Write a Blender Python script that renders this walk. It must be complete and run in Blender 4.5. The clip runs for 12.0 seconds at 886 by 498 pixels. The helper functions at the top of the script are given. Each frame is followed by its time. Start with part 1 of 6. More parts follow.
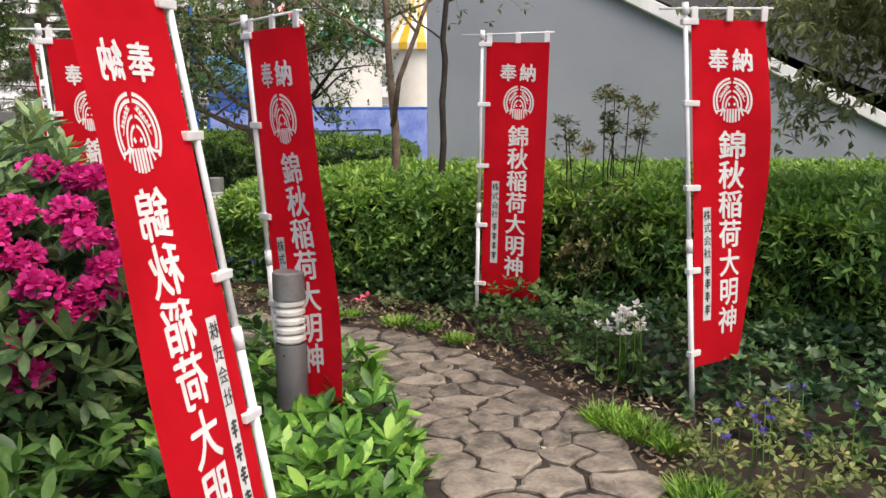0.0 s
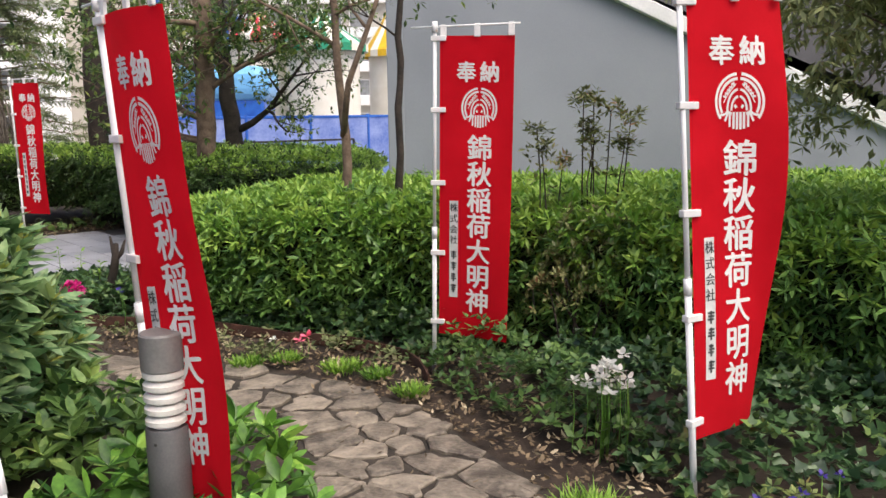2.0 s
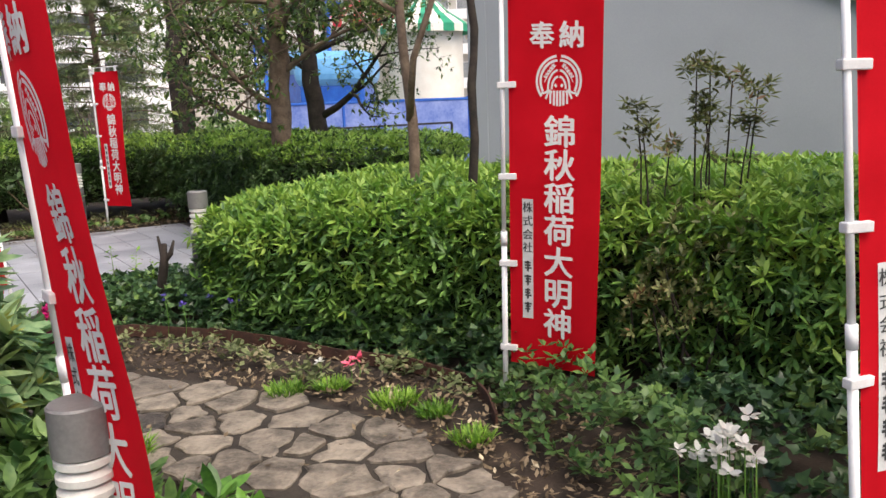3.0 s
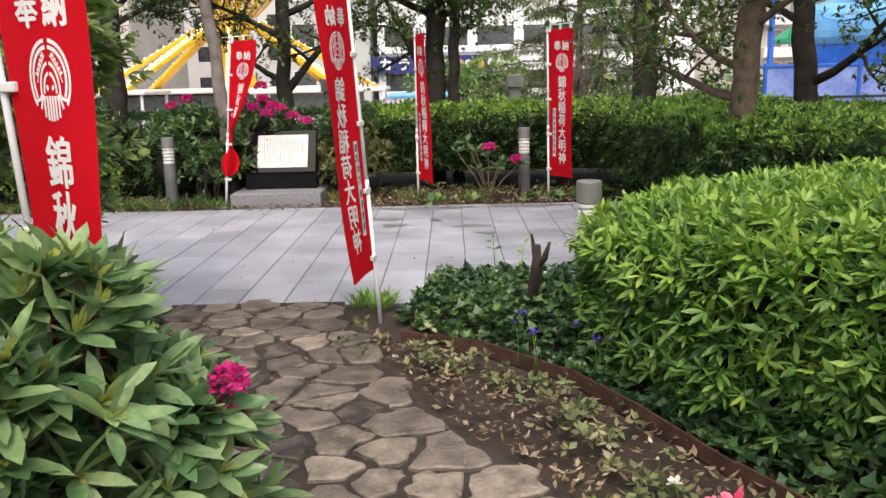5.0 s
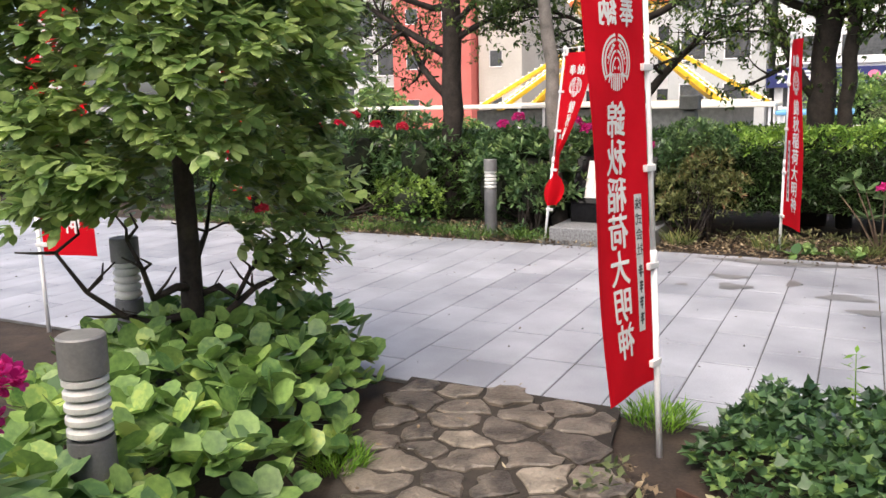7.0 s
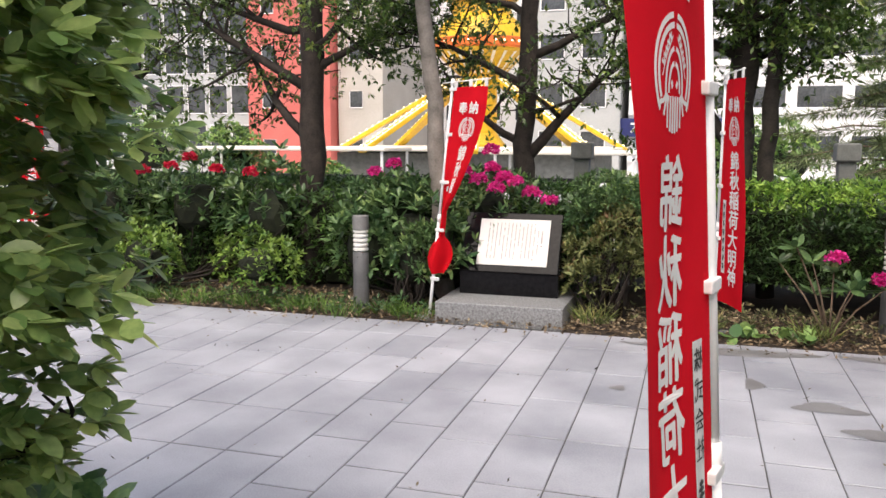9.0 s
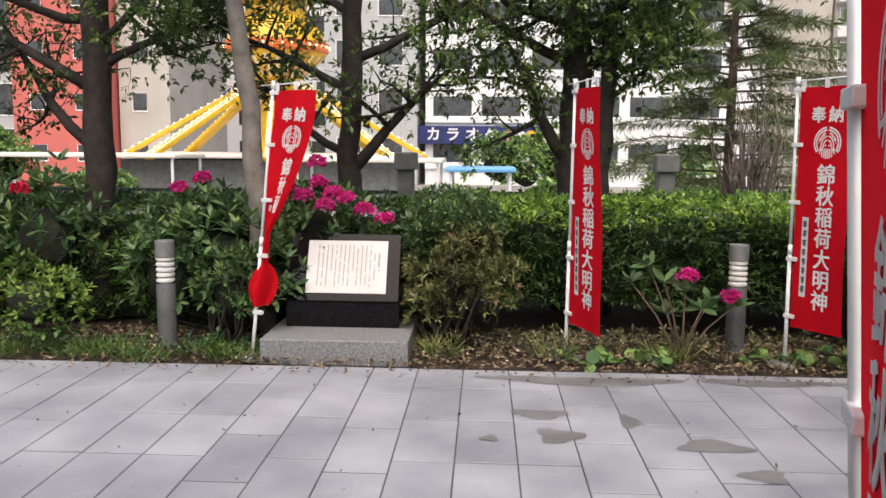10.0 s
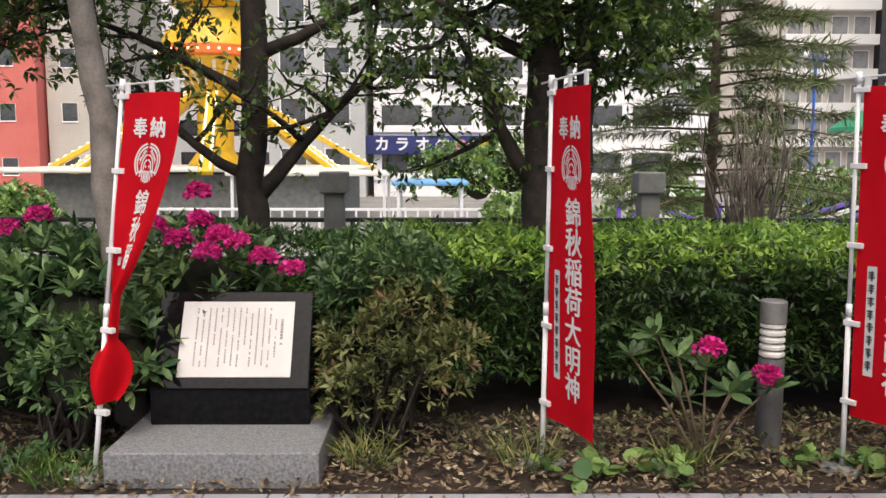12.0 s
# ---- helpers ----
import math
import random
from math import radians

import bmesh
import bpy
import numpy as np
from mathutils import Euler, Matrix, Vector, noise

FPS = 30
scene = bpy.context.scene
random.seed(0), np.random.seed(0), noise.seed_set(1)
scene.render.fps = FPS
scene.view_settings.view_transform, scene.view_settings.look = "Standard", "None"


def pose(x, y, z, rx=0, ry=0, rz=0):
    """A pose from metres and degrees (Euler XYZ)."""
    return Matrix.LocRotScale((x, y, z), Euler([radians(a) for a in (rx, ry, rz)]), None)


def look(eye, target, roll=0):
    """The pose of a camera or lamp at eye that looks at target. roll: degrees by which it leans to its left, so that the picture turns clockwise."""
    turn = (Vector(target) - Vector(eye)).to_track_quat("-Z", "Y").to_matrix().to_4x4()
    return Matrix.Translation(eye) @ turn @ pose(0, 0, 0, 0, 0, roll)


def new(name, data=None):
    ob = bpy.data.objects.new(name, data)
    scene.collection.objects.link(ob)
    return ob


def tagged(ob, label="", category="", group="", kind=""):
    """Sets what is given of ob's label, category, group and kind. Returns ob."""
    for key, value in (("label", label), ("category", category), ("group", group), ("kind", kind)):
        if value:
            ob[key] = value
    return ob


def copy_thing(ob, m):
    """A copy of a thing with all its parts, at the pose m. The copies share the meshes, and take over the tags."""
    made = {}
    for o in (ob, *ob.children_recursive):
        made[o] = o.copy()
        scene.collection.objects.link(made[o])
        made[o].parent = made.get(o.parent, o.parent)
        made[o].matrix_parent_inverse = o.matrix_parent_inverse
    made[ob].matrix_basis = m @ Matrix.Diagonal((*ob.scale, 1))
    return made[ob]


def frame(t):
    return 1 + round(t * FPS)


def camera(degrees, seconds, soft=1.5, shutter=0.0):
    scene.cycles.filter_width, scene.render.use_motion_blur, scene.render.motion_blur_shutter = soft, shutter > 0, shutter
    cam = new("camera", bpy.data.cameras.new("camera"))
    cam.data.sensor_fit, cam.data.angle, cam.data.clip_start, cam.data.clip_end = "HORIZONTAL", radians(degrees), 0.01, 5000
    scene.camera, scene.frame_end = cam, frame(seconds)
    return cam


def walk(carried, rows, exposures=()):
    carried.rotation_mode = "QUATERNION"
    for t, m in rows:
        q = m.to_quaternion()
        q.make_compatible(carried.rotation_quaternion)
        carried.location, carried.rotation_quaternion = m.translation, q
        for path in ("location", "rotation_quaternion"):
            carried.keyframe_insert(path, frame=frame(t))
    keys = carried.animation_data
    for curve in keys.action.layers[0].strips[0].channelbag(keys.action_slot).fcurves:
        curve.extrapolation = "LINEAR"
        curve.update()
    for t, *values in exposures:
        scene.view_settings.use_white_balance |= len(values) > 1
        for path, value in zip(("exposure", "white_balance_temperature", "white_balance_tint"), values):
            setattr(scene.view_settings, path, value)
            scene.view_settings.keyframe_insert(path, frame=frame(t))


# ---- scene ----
cam = camera(56.6, 12.0)
PATH = [
    (0, (0.025, 0.096, 1.609), (0.013, 2.067, 1.27), -0.2),
    (0.5, (0.059, 0.113, 1.597), (0.026, 2.082, 1.247), -0.6),
    (1, (0.053, 0.291, 1.601), (0.047, 2.262, 1.263), -1.3),
    (1.5, (0.104, 0.595, 1.591), (0.14, 2.569, 1.278), -1.5),
    (2, (0.25, 1.038, 1.599), (0.269, 3.012, 1.278), -0.7),
    (2.5, (0.341, 1.527, 1.573), (0.262, 3.496, 1.23), -1.1),
    (2.7, (0.391, 1.719, 1.569), (0.256, 3.684, 1.221), -1.5),
    (4.3, (0.522, 3.285, 1.587), (-0.453, 4.982, 1.175), -2.5),
    (4.5, (0.486, 3.423, 1.577), (-0.595, 5.053, 1.16), -2.0),
    (5, (0.34, 3.844, 1.583), (-0.951, 5.315, 1.17), -1.4),
    (5.5, (0.194, 4.265, 1.607), (-1.315, 5.517, 1.212), -2.0),
    (6, (-0.053, 4.617, 1.603), (-1.695, 5.691, 1.216), -1.6),
    (6.5, (-0.31, 4.976, 1.589), (-2.077, 5.833, 1.211), -1.3),
    (6.7, (-0.406, 5.103, 1.609), (-2.215, 5.867, 1.232), -1.2),
    (8.3, (-1.638, 5.845, 1.629), (-3.461, 6.604, 1.309), -1.2),
    (8.5, (-1.845, 5.882, 1.639), (-3.627, 6.743, 1.347), -0.6),
    (9, (-2.341, 6.024, 1.616), (-4.014, 7.087, 1.349), 0.2),
    (9.5, (-2.792, 6.13, 1.608), (-4.311, 7.402, 1.332), 1.0),
    (10, (-3.214, 6.31, 1.658), (-4.577, 7.753, 1.408), 0.5),
    (10.5, (-3.567, 6.62, 1.681), (-4.839, 8.147, 1.457), 0.3),
    (11, (-3.912, 6.998, 1.734), (-5.08, 8.611, 1.548), 0.2),
    (11.5, (-4.169, 7.43, 1.753), (-5.314, 9.059, 1.561), -0.0),
    (12, (-4.401, 7.787, 1.742), (-5.68, 9.308, 1.514), 0.1),
]
walk(cam, [(t, look(eye, target, roll)) for t, eye, target, roll in PATH], [(0.0, 0.74, 6950, 10.5), (2.5, 0.88, 6950, 10.5), (5.0, 0.83, 6950, 10.5), (6.5, 1.04, 6950, 10.5), (8.5, 1.0, 6950, 10.5), (9.5, 0.74, 6950, 10.5), (11.0, 0.55, 6950, 10.5), (12.0, 0.55, 6950, 10.5)])

# ---------------------------------------------------------------- light
world = bpy.data.worlds.new("world")
scene.world = world
world.use_nodes = True
wn = world.node_tree
sky = wn.nodes.new("ShaderNodeTexSky")
sky.sky_type = "NISHITA"
sky.sun_disc = False
sky.sun_elevation, sky.sun_rotation = radians(60), radians(137)
sky.air_density, sky.dust_density, sky.ozone_density = 0.7, 4.0, 0.6
wn.links.new(sky.outputs[0], wn.nodes["Background"].inputs[0])
wn.nodes["Background"].inputs[1].default_value = 0.15
sun_data = bpy.data.lights.new("sun", "SUN")
sun_data.energy, sun_data.angle, sun_data.color = 1.3, radians(60), (1.0, 0.96, 0.9)
sun = new("sun", sun_data)
sun.matrix_world = look((9.0, -9.65, 23), (0, 0, 0)) @ pose(0, 0, 0)

# ---------------------------------------------------------------- materials
def nodes_of(name):
    m = bpy.data.materials.new(name)
    m.use_nodes = True
    nt = m.node_tree
    return m, nt, nt.nodes["Principled BSDF"]


def surface(name, dark, light, rough=0.6, scale=6.0, fine=70.0, bump=0.15, metal=0.0, pieces=0.0, island=0.0,
            through_light=0.0, spec=0.5, detail=6.0, rough_var=0.12, tint=None, relief=0.01):
    """Two scales of noise between two colours, with relief; pieces / island: how much each piece varies."""
    m, nt, b = nodes_of(name)
    n, l = nt.nodes, nt.links
    tc = n.new("ShaderNodeTexCoord")
    a = n.new("ShaderNodeTexNoise"); a.inputs["Scale"].default_value = scale; a.inputs["Detail"].default_value = detail
    f = n.new("ShaderNodeTexNoise"); f.inputs["Scale"].default_value = fine; f.inputs["Detail"].default_value = 4
    where = n.new("ShaderNodeNewGeometry").outputs["Position"] if pieces else tc.outputs["Object"]
    l.new(where, a.inputs["Vector"]); l.new(where, f.inputs["Vector"])
    add = n.new("ShaderNodeMath"); add.operation = "MULTIPLY_ADD"
    l.new(f.outputs["Fac"], add.inputs[0]); add.inputs[1].default_value = 0.45
    l.new(a.outputs["Fac"], add.inputs[2])
    off = n.new("ShaderNodeMath"); off.operation = "MULTIPLY_ADD"; off.inputs[1].default_value = 2.2; off.inputs[2].default_value = -1.12
    l.new(add.outputs[0], off.inputs[0])
    fac = off.outputs[0]
    if pieces or island:
        r = n.new("ShaderNodeObjectInfo") if pieces else n.new("ShaderNodeNewGeometry")
        out = r.outputs["Random"] if pieces else r.outputs["Random Per Island"]
        amount = pieces or island
        mx = n.new("ShaderNodeMath"); mx.operation = "MULTIPLY_ADD"; mx.inputs[1].default_value = amount * 2; mx.inputs[2].default_value = -amount
        l.new(out, mx.inputs[0])
        sm = n.new("ShaderNodeMath"); sm.operation = "ADD"
        l.new(fac, sm.inputs[0]); l.new(mx.outputs[0], sm.inputs[1])
        fac = sm.outputs[0]
    ramp = n.new("ShaderNodeValToRGB")
    ramp.color_ramp.elements[0].color = (*dark, 1); ramp.color_ramp.elements[1].color = (*light, 1)
    if tint:
        e = ramp.color_ramp.elements.new(0.9); e.color = (*light, 1)
        ramp.color_ramp.elements[2].color = (*tint, 1)
    l.new(fac, ramp.inputs[0])
    l.new(ramp.outputs[0], b.inputs["Base Color"])
    rr = n.new("ShaderNodeMath"); rr.operation = "MULTIPLY_ADD"; rr.inputs[1].default_value = rough_var; rr.inputs[2].default_value = rough - rough_var / 2
    l.new(a.outputs["Fac"], rr.inputs[0]); l.new(rr.outputs[0], b.inputs["Roughness"])
    b.inputs["Metallic"].default_value = metal
    b.inputs["Specular IOR Level"].default_value = spec
    if bump:
        bp = n.new("ShaderNodeBump"); bp.inputs["Strength"].default_value = bump; bp.inputs["Distance"].default_value = relief
        l.new(add.outputs[0], bp.inputs["Height"]); l.new(bp.outputs[0], b.inputs["Normal"])
    if through_light:
        t = n.new("ShaderNodeBsdfTranslucent"); l.new(ramp.outputs[0], t.inputs[0])
        mix = n.new("ShaderNodeMixShader"); mix.inputs[0].default_value = through_light
        l.new(b.outputs[0], mix.inputs[1]); l.new(t.outputs[0], mix.inputs[2])
        l.new(mix.outputs[0], n["Material Output"].inputs[0])
    return m


def leafy(name, dark, light, rough=0.42, tl=0.25, tint=None, spec=0.45):
    return surface(name, dark, light, rough, 3.0, 40.0, 0.0, island=0.42, through_light=tl, tint=tint, spec=spec)


M_soil = surface("soil", (0.014, 0.01, 0.007), (0.06, 0.041, 0.029), 0.95, 5, 60, 0.9)
M_lower = surface("lower_paving", (0.2, 0.19, 0.18), (0.34, 0.33, 0.31), 0.85, 0.3, 4, 0.1)
M_stone = surface("crazy_stone", (0.08, 0.066, 0.052), (0.31, 0.265, 0.21), 0.62, 9, 42, 1.0, pieces=0.28, rough_var=0.3, relief=0.02)
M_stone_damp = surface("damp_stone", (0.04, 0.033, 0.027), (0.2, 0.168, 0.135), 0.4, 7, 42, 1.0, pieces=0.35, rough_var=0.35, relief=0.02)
M_joint = surface("stone_joint", (0.014, 0.011, 0.008), (0.05, 0.04, 0.031), 0.95, 9, 80, 0.6)
M_tile = surface("granite_tile", (0.215, 0.226, 0.26), (0.41, 0.425, 0.47), 0.55, 1.7, 130, 0.12, pieces=0.16, detail=9, rough_var=0.35)
M_tile_joint = surface("tile_joint", (0.05, 0.05, 0.05), (0.13, 0.13, 0.13), 0.95, 9, 80, 0.3)
M_dark_granite = surface("dark_granite", (0.13, 0.13, 0.135), (0.24, 0.24, 0.25), 0.4, 4, 120, 0.08)
M_wall = surface("grey_render", (0.225, 0.25, 0.285), (0.285, 0.312, 0.352), 0.75, 0.9, 130, 0.12)
M_wall_dark = surface("dark_cladding", (0.06, 0.06, 0.066), (0.1, 0.1, 0.108), 0.6, 2, 60, 0.1)
M_coping = surface("white_coping", (0.66, 0.67, 0.68), (0.84, 0.84, 0.84), 0.55, 3, 50, 0.1)
M_cloth = surface("red_cloth", (0.66, 0.004, 0.014), (0.8, 0.008, 0.022), 0.85, 4, 300, 0.12, through_light=0.45, spec=0.2)
M_print = surface("white_print", (0.74, 0.72, 0.71), (0.86, 0.84, 0.83), 0.8, 8, 200, 0.06, through_light=0.2, spec=0.2)
M_label = surface("grey_label", (0.5, 0.5, 0.5), (0.68, 0.67, 0.66), 0.7, 20, 200, 0.05)
M_ink = surface("black_ink", (0.02, 0.02, 0.02), (0.06, 0.06, 0.06), 0.7, 20, 200, 0.0)
M_pole = surface("white_pole", (0.7, 0.71, 0.72), (0.85, 0.85, 0.85), 0.4, 6, 60, 0.05)
M_tab = surface("white_tab", (0.7, 0.7, 0.7), (0.88, 0.87, 0.86), 0.8, 12, 120, 0.1, through_light=0.15)
M_bol = surface("bollard_grey", (0.085, 0.085, 0.088), (0.15, 0.15, 0.152), 0.5, 5, 130, 0.08, metal=0.2)
M_bolcap = surface("bollard_cap", (0.15, 0.15, 0.15), (0.24, 0.235, 0.23), 0.5, 7, 90, 0.08, metal=0.2)
M_lens = surface("bollard_lens", (0.6, 0.6, 0.57), (0.82, 0.81, 0.77), 0.4, 9, 90, 0.05, through_light=0.15)
M_granite = surface("grey_granite", (0.11, 0.113, 0.118), (0.31, 0.316, 0.325), 0.6, 60, 260, 0.15)
M_black = surface("black_granite", (0.004, 0.004, 0.005), (0.011, 0.011, 0.012), 0.08, 30, 300, 0.0, spec=0.12, rough_var=0.05)
M_panel = surface("white_panel", (0.55, 0.53, 0.51), (0.66, 0.64, 0.62), 0.5, 3, 90, 0.05)
M_rust = surface("rusted_steel", (0.03, 0.014, 0.009), (0.1, 0.042, 0.025), 0.9, 12, 90, 0.5)
M_hedge = leafy("hedge_leaf", (0.042, 0.115, 0.03), (0.205, 0.38, 0.082))
M_hedge_new = leafy("hedge_new_leaf", (0.14, 0.3, 0.045), (0.36, 0.52, 0.1), tl=0.35)
# Hedge leaf darkened so that the colour itself carries the shade of the sides.
M_hedge_shaded = leafy("hedge_shaded_leaf", (0.014, 0.04, 0.011), (0.07, 0.135, 0.032))
M_wilted = leafy("wilted_leaf", (0.05, 0.06, 0.025), (0.19, 0.2, 0.085), rough=0.7, tint=(0.3, 0.26, 0.15))
M_hedge_dark = leafy("dark_hedge_leaf", (0.02, 0.055, 0.014), (0.1, 0.19, 0.04))
# Near-black that stands for the shade among the leaves of hedges and shrubs.
M_core = surface("inner_shade", (0.006, 0.009, 0.004), (0.022, 0.028, 0.012), 0.95, 14, 60, 0.8)
M_rhodo = leafy("rhododendron_leaf", (0.032, 0.08, 0.03), (0.145, 0.24, 0.09), rough=0.38, tint=(0.25, 0.35, 0.12))
M_rhodo_bud = leafy("rhododendron_shoot", (0.3, 0.38, 0.07), (0.52, 0.5, 0.14), tl=0.3)
M_flower = leafy("pink_petal", (0.56, 0.01, 0.19), (0.86, 0.07, 0.42), rough=0.6, tl=0.4)
M_flower_red = leafy("crimson_petal", (0.5, 0.008, 0.03), (0.75, 0.03, 0.1), rough=0.6, tl=0.35)
M_camellia = leafy("camellia_leaf", (0.14, 0.24, 0.075), (0.44, 0.56, 0.2), rough=0.3, tl=0.45, tint=(0.5, 0.6, 0.2), spec=0.6)
M_ivy = leafy("ivy_leaf", (0.018, 0.05, 0.022), (0.085, 0.17, 0.06), rough=0.35, tint=(0.18, 0.28, 0.08))
M_whorl = leafy("groundcover_leaf", (0.03, 0.1, 0.02), (0.16, 0.36, 0.05), rough=0.4, tint=(0.3, 0.5, 0.09))
M_round = leafy("round_leaf", (0.065, 0.145, 0.045), (0.3, 0.46, 0.13), rough=0.38, tint=(0.44, 0.56, 0.15))
M_grass = leafy("grass_blade", (0.06, 0.17, 0.015), (0.26, 0.46, 0.05), tl=0.3)
M_dusty = leafy("dusty_leaf", (0.07, 0.11, 0.03), (0.25, 0.31, 0.09), rough=0.6, tint=(0.4, 0.36, 0.14))
M_litter = leafy("dry_leaf", (0.06, 0.04, 0.022), (0.28, 0.21, 0.13), rough=0.8, tl=0.1, tint=(0.55, 0.47, 0.32))
M_brownish = leafy("bronze_leaf", (0.07, 0.09, 0.03), (0.25, 0.27, 0.1), rough=0.5, tint=(0.22, 0.12, 0.06))
M_tree_leaf = leafy("tree_leaf", (0.024, 0.058, 0.016), (0.15, 0.24, 0.055), rough=0.36, tl=0.38, tint=(0.27, 0.33, 0.08))
M_olive = leafy("olive_leaf", (0.13, 0.16, 0.055), (0.4, 0.43, 0.19), rough=0.5, tl=0.3)
M_conifer = leafy("conifer_needle", (0.085, 0.115, 0.045), (0.27, 0.34, 0.15), rough=0.6, tl=0.2)
M_bark = surface("dark_bark", (0.014, 0.011, 0.009), (0.055, 0.042, 0.034), 0.92, 9, 50, 0.9)
M_bark_grey = surface("grey_bark", (0.13, 0.115, 0.1), (0.28, 0.25, 0.22), 0.9, 7, 60, 0.6)
M_bark_tan = surface("tan_bark", (0.09, 0.06, 0.042), (0.22, 0.16, 0.115), 0.92, 10, 50, 0.8)
M_twig = surface("bare_twig", (0.08, 0.066, 0.055), (0.2, 0.17, 0.14), 0.9, 10, 50, 0.3)
M_white_petal = leafy("white_petal", (0.72, 0.72, 0.66), (0.9, 0.9, 0.86), rough=0.6, tl=0.3)
M_violet = leafy("violet_petal", (0.03, 0.015, 0.18), (0.09, 0.06, 0.36), rough=0.6, tl=0.2)
M_blue_film = surface("blue_panel", (0.1, 0.17, 0.5), (0.3, 0.38, 0.68), 0.35, 1.5, 14, 0.1)
M_blue = surface("blue_paint", (0.01, 0.08, 0.42), (0.03, 0.16, 0.6), 0.4, 3, 40, 0.05)
M_light_blue = surface("pale_blue_paint", (0.12, 0.38, 0.7), (0.2, 0.5, 0.82), 0.4, 3, 40, 0.05)
M_yellow = surface("yellow_paint", (0.62, 0.36, 0.012), (0.8, 0.52, 0.03), 0.4, 3, 40, 0.05)
M_orange = surface("orange_paint", (0.7, 0.13, 0.02), (0.82, 0.22, 0.05), 0.4, 3, 40, 0.05)
M_cream = surface("cream_paint", (0.74, 0.7, 0.6), (0.85, 0.82, 0.74), 0.5, 2, 30, 0.05)
M_green_paint = surface("green_paint", (0.01, 0.24, 0.12), (0.03, 0.36, 0.2), 0.5, 2, 30, 0.05)
M_redtent = surface("red_tent", (0.6, 0.03, 0.05), (0.75, 0.07, 0.1), 0.6, 2, 30, 0.05)
M_red_build = surface("red_wall", (0.55, 0.13, 0.11), (0.66, 0.19, 0.16), 0.8, 0.4, 9, 0.05)
M_white_build = surface("white_wall", (0.78, 0.78, 0.78), (0.88, 0.88, 0.88), 0.8, 0.4, 9, 0.05)
M_grey_build = surface("grey_wall", (0.42, 0.435, 0.43), (0.54, 0.55, 0.545), 0.8, 0.4, 9, 0.05)
M_beige_build = surface("beige_wall", (0.46, 0.43, 0.38), (0.58, 0.55, 0.5), 0.8, 0.4, 9, 0.05)
M_brown_build = surface("brown_wall", (0.19, 0.1, 0.075), (0.27, 0.15, 0.11), 0.8, 0.6, 9, 0.05)
M_glass = surface("dark_window", (0.03, 0.035, 0.04), (0.12, 0.13, 0.14), 0.1, 0.8, 6, 0.0)
M_sign = surface("navy_sign", (0.012, 0.018, 0.1), (0.025, 0.035, 0.16), 0.5, 1, 20, 0.0)
M_pinksign = surface("pink_sign", (0.7, 0.12, 0.25), (0.8, 0.25, 0.4), 0.5, 1, 20, 0.0)
M_concrete = surface("concrete", (0.14, 0.15, 0.14), (0.26, 0.265, 0.255), 0.85, 4, 60, 0.3)
M_rail = surface("black_rail", (0.012, 0.012, 0.014), (0.03, 0.03, 0.034), 0.4, 5, 50, 0.0)
M_purple = surface("purple_paint", (0.12, 0.06, 0.42), (0.2, 0.12, 0.55), 0.45, 3, 30, 0.0)
M_bulb, _nt, _b = nodes_of("lamp_bulb")
_b.inputs["Base Color"].default_value = (0.9, 0.85, 0.6, 1)
_b.inputs["Emission Color"].default_value = (1.0, 0.85, 0.5, 1)
_b.inputs["Emission Strength"].default_value = 2.0

# ---------------------------------------------------------------- builders
CU, SU = math.cos(radians(40.5)), math.sin(radians(40.5))


def uv(u, v, z=0.0):
    """The plaza's own axes: u along its far edge, v across it."""
    u, v = u - 0.2, v - 0.23
    return Vector((CU * u - SU * v, SU * u + CU * v, z))


UVROT = Matrix.Rotation(radians(40.5), 4, "Z")
rng = np.random.default_rng(7)


def mesh_from(name, verts, faces, mats, smooth=False, idx=None):
    me = bpy.data.meshes.new(name)
    me.from_pydata([tuple(v) for v in verts], [], faces)
    for m in (mats if isinstance(mats, (list, tuple)) else [mats]):
        me.materials.append(m)
    if idx is not None:
        me.polygons.foreach_set("material_index", idx)
    if smooth:
        me.polygons.foreach_set("use_smooth", [True] * len(me.polygons))
    me.update()
    return me


def part(name, data, material, parent, label=""):
    """A mesh or bmesh as one object under a thing or part (or at top level with no parent)."""
    if isinstance(data, bmesh.types.BMesh):
        me = bpy.data.meshes.new(name)
        data.normal_update()
        data.to_mesh(me)
        data.free()
        me.materials.append(material)
    else:
        me = data
        if not me.materials:
            me.materials.append(material)
    ob = new(name, me)
    if parent is not None:
        ob.parent = parent
    if name in STUFF:
        ob["kind"] = "stuff"
    return tagged(ob, label)


STUFF = ("stems", "foliage", "shoots", "crown", "petals", "stalks", "buds", "shaded_inside", "twigs", "limbs", "bulbs", "ribs", "ink", "inscription")


def thing(name, label, category, group="", m=None):
    ob = new(name)
    ob.empty_display_size = 0.1
    if m is not None:
        ob.matrix_basis = m
    return tagged(ob, label, category, group)


def box(sx, sy, sz, at=(0, 0, 0), bevel=0.0, seg=2, m=None):
    bm = bmesh.new()
    bmesh.ops.create_cube(bm, size=1.0)
    bmesh.ops.scale(bm, vec=(sx, sy, sz), verts=bm.verts)
    if bevel:
        bmesh.ops.bevel(bm, geom=list(bm.edges), offset=bevel, segments=seg, affect="EDGES", profile=0.5)
    bmesh.ops.translate(bm, vec=at, verts=bm.verts)
    if m is not None:
        bmesh.ops.transform(bm, matrix=m, verts=bm.verts)
    return bm


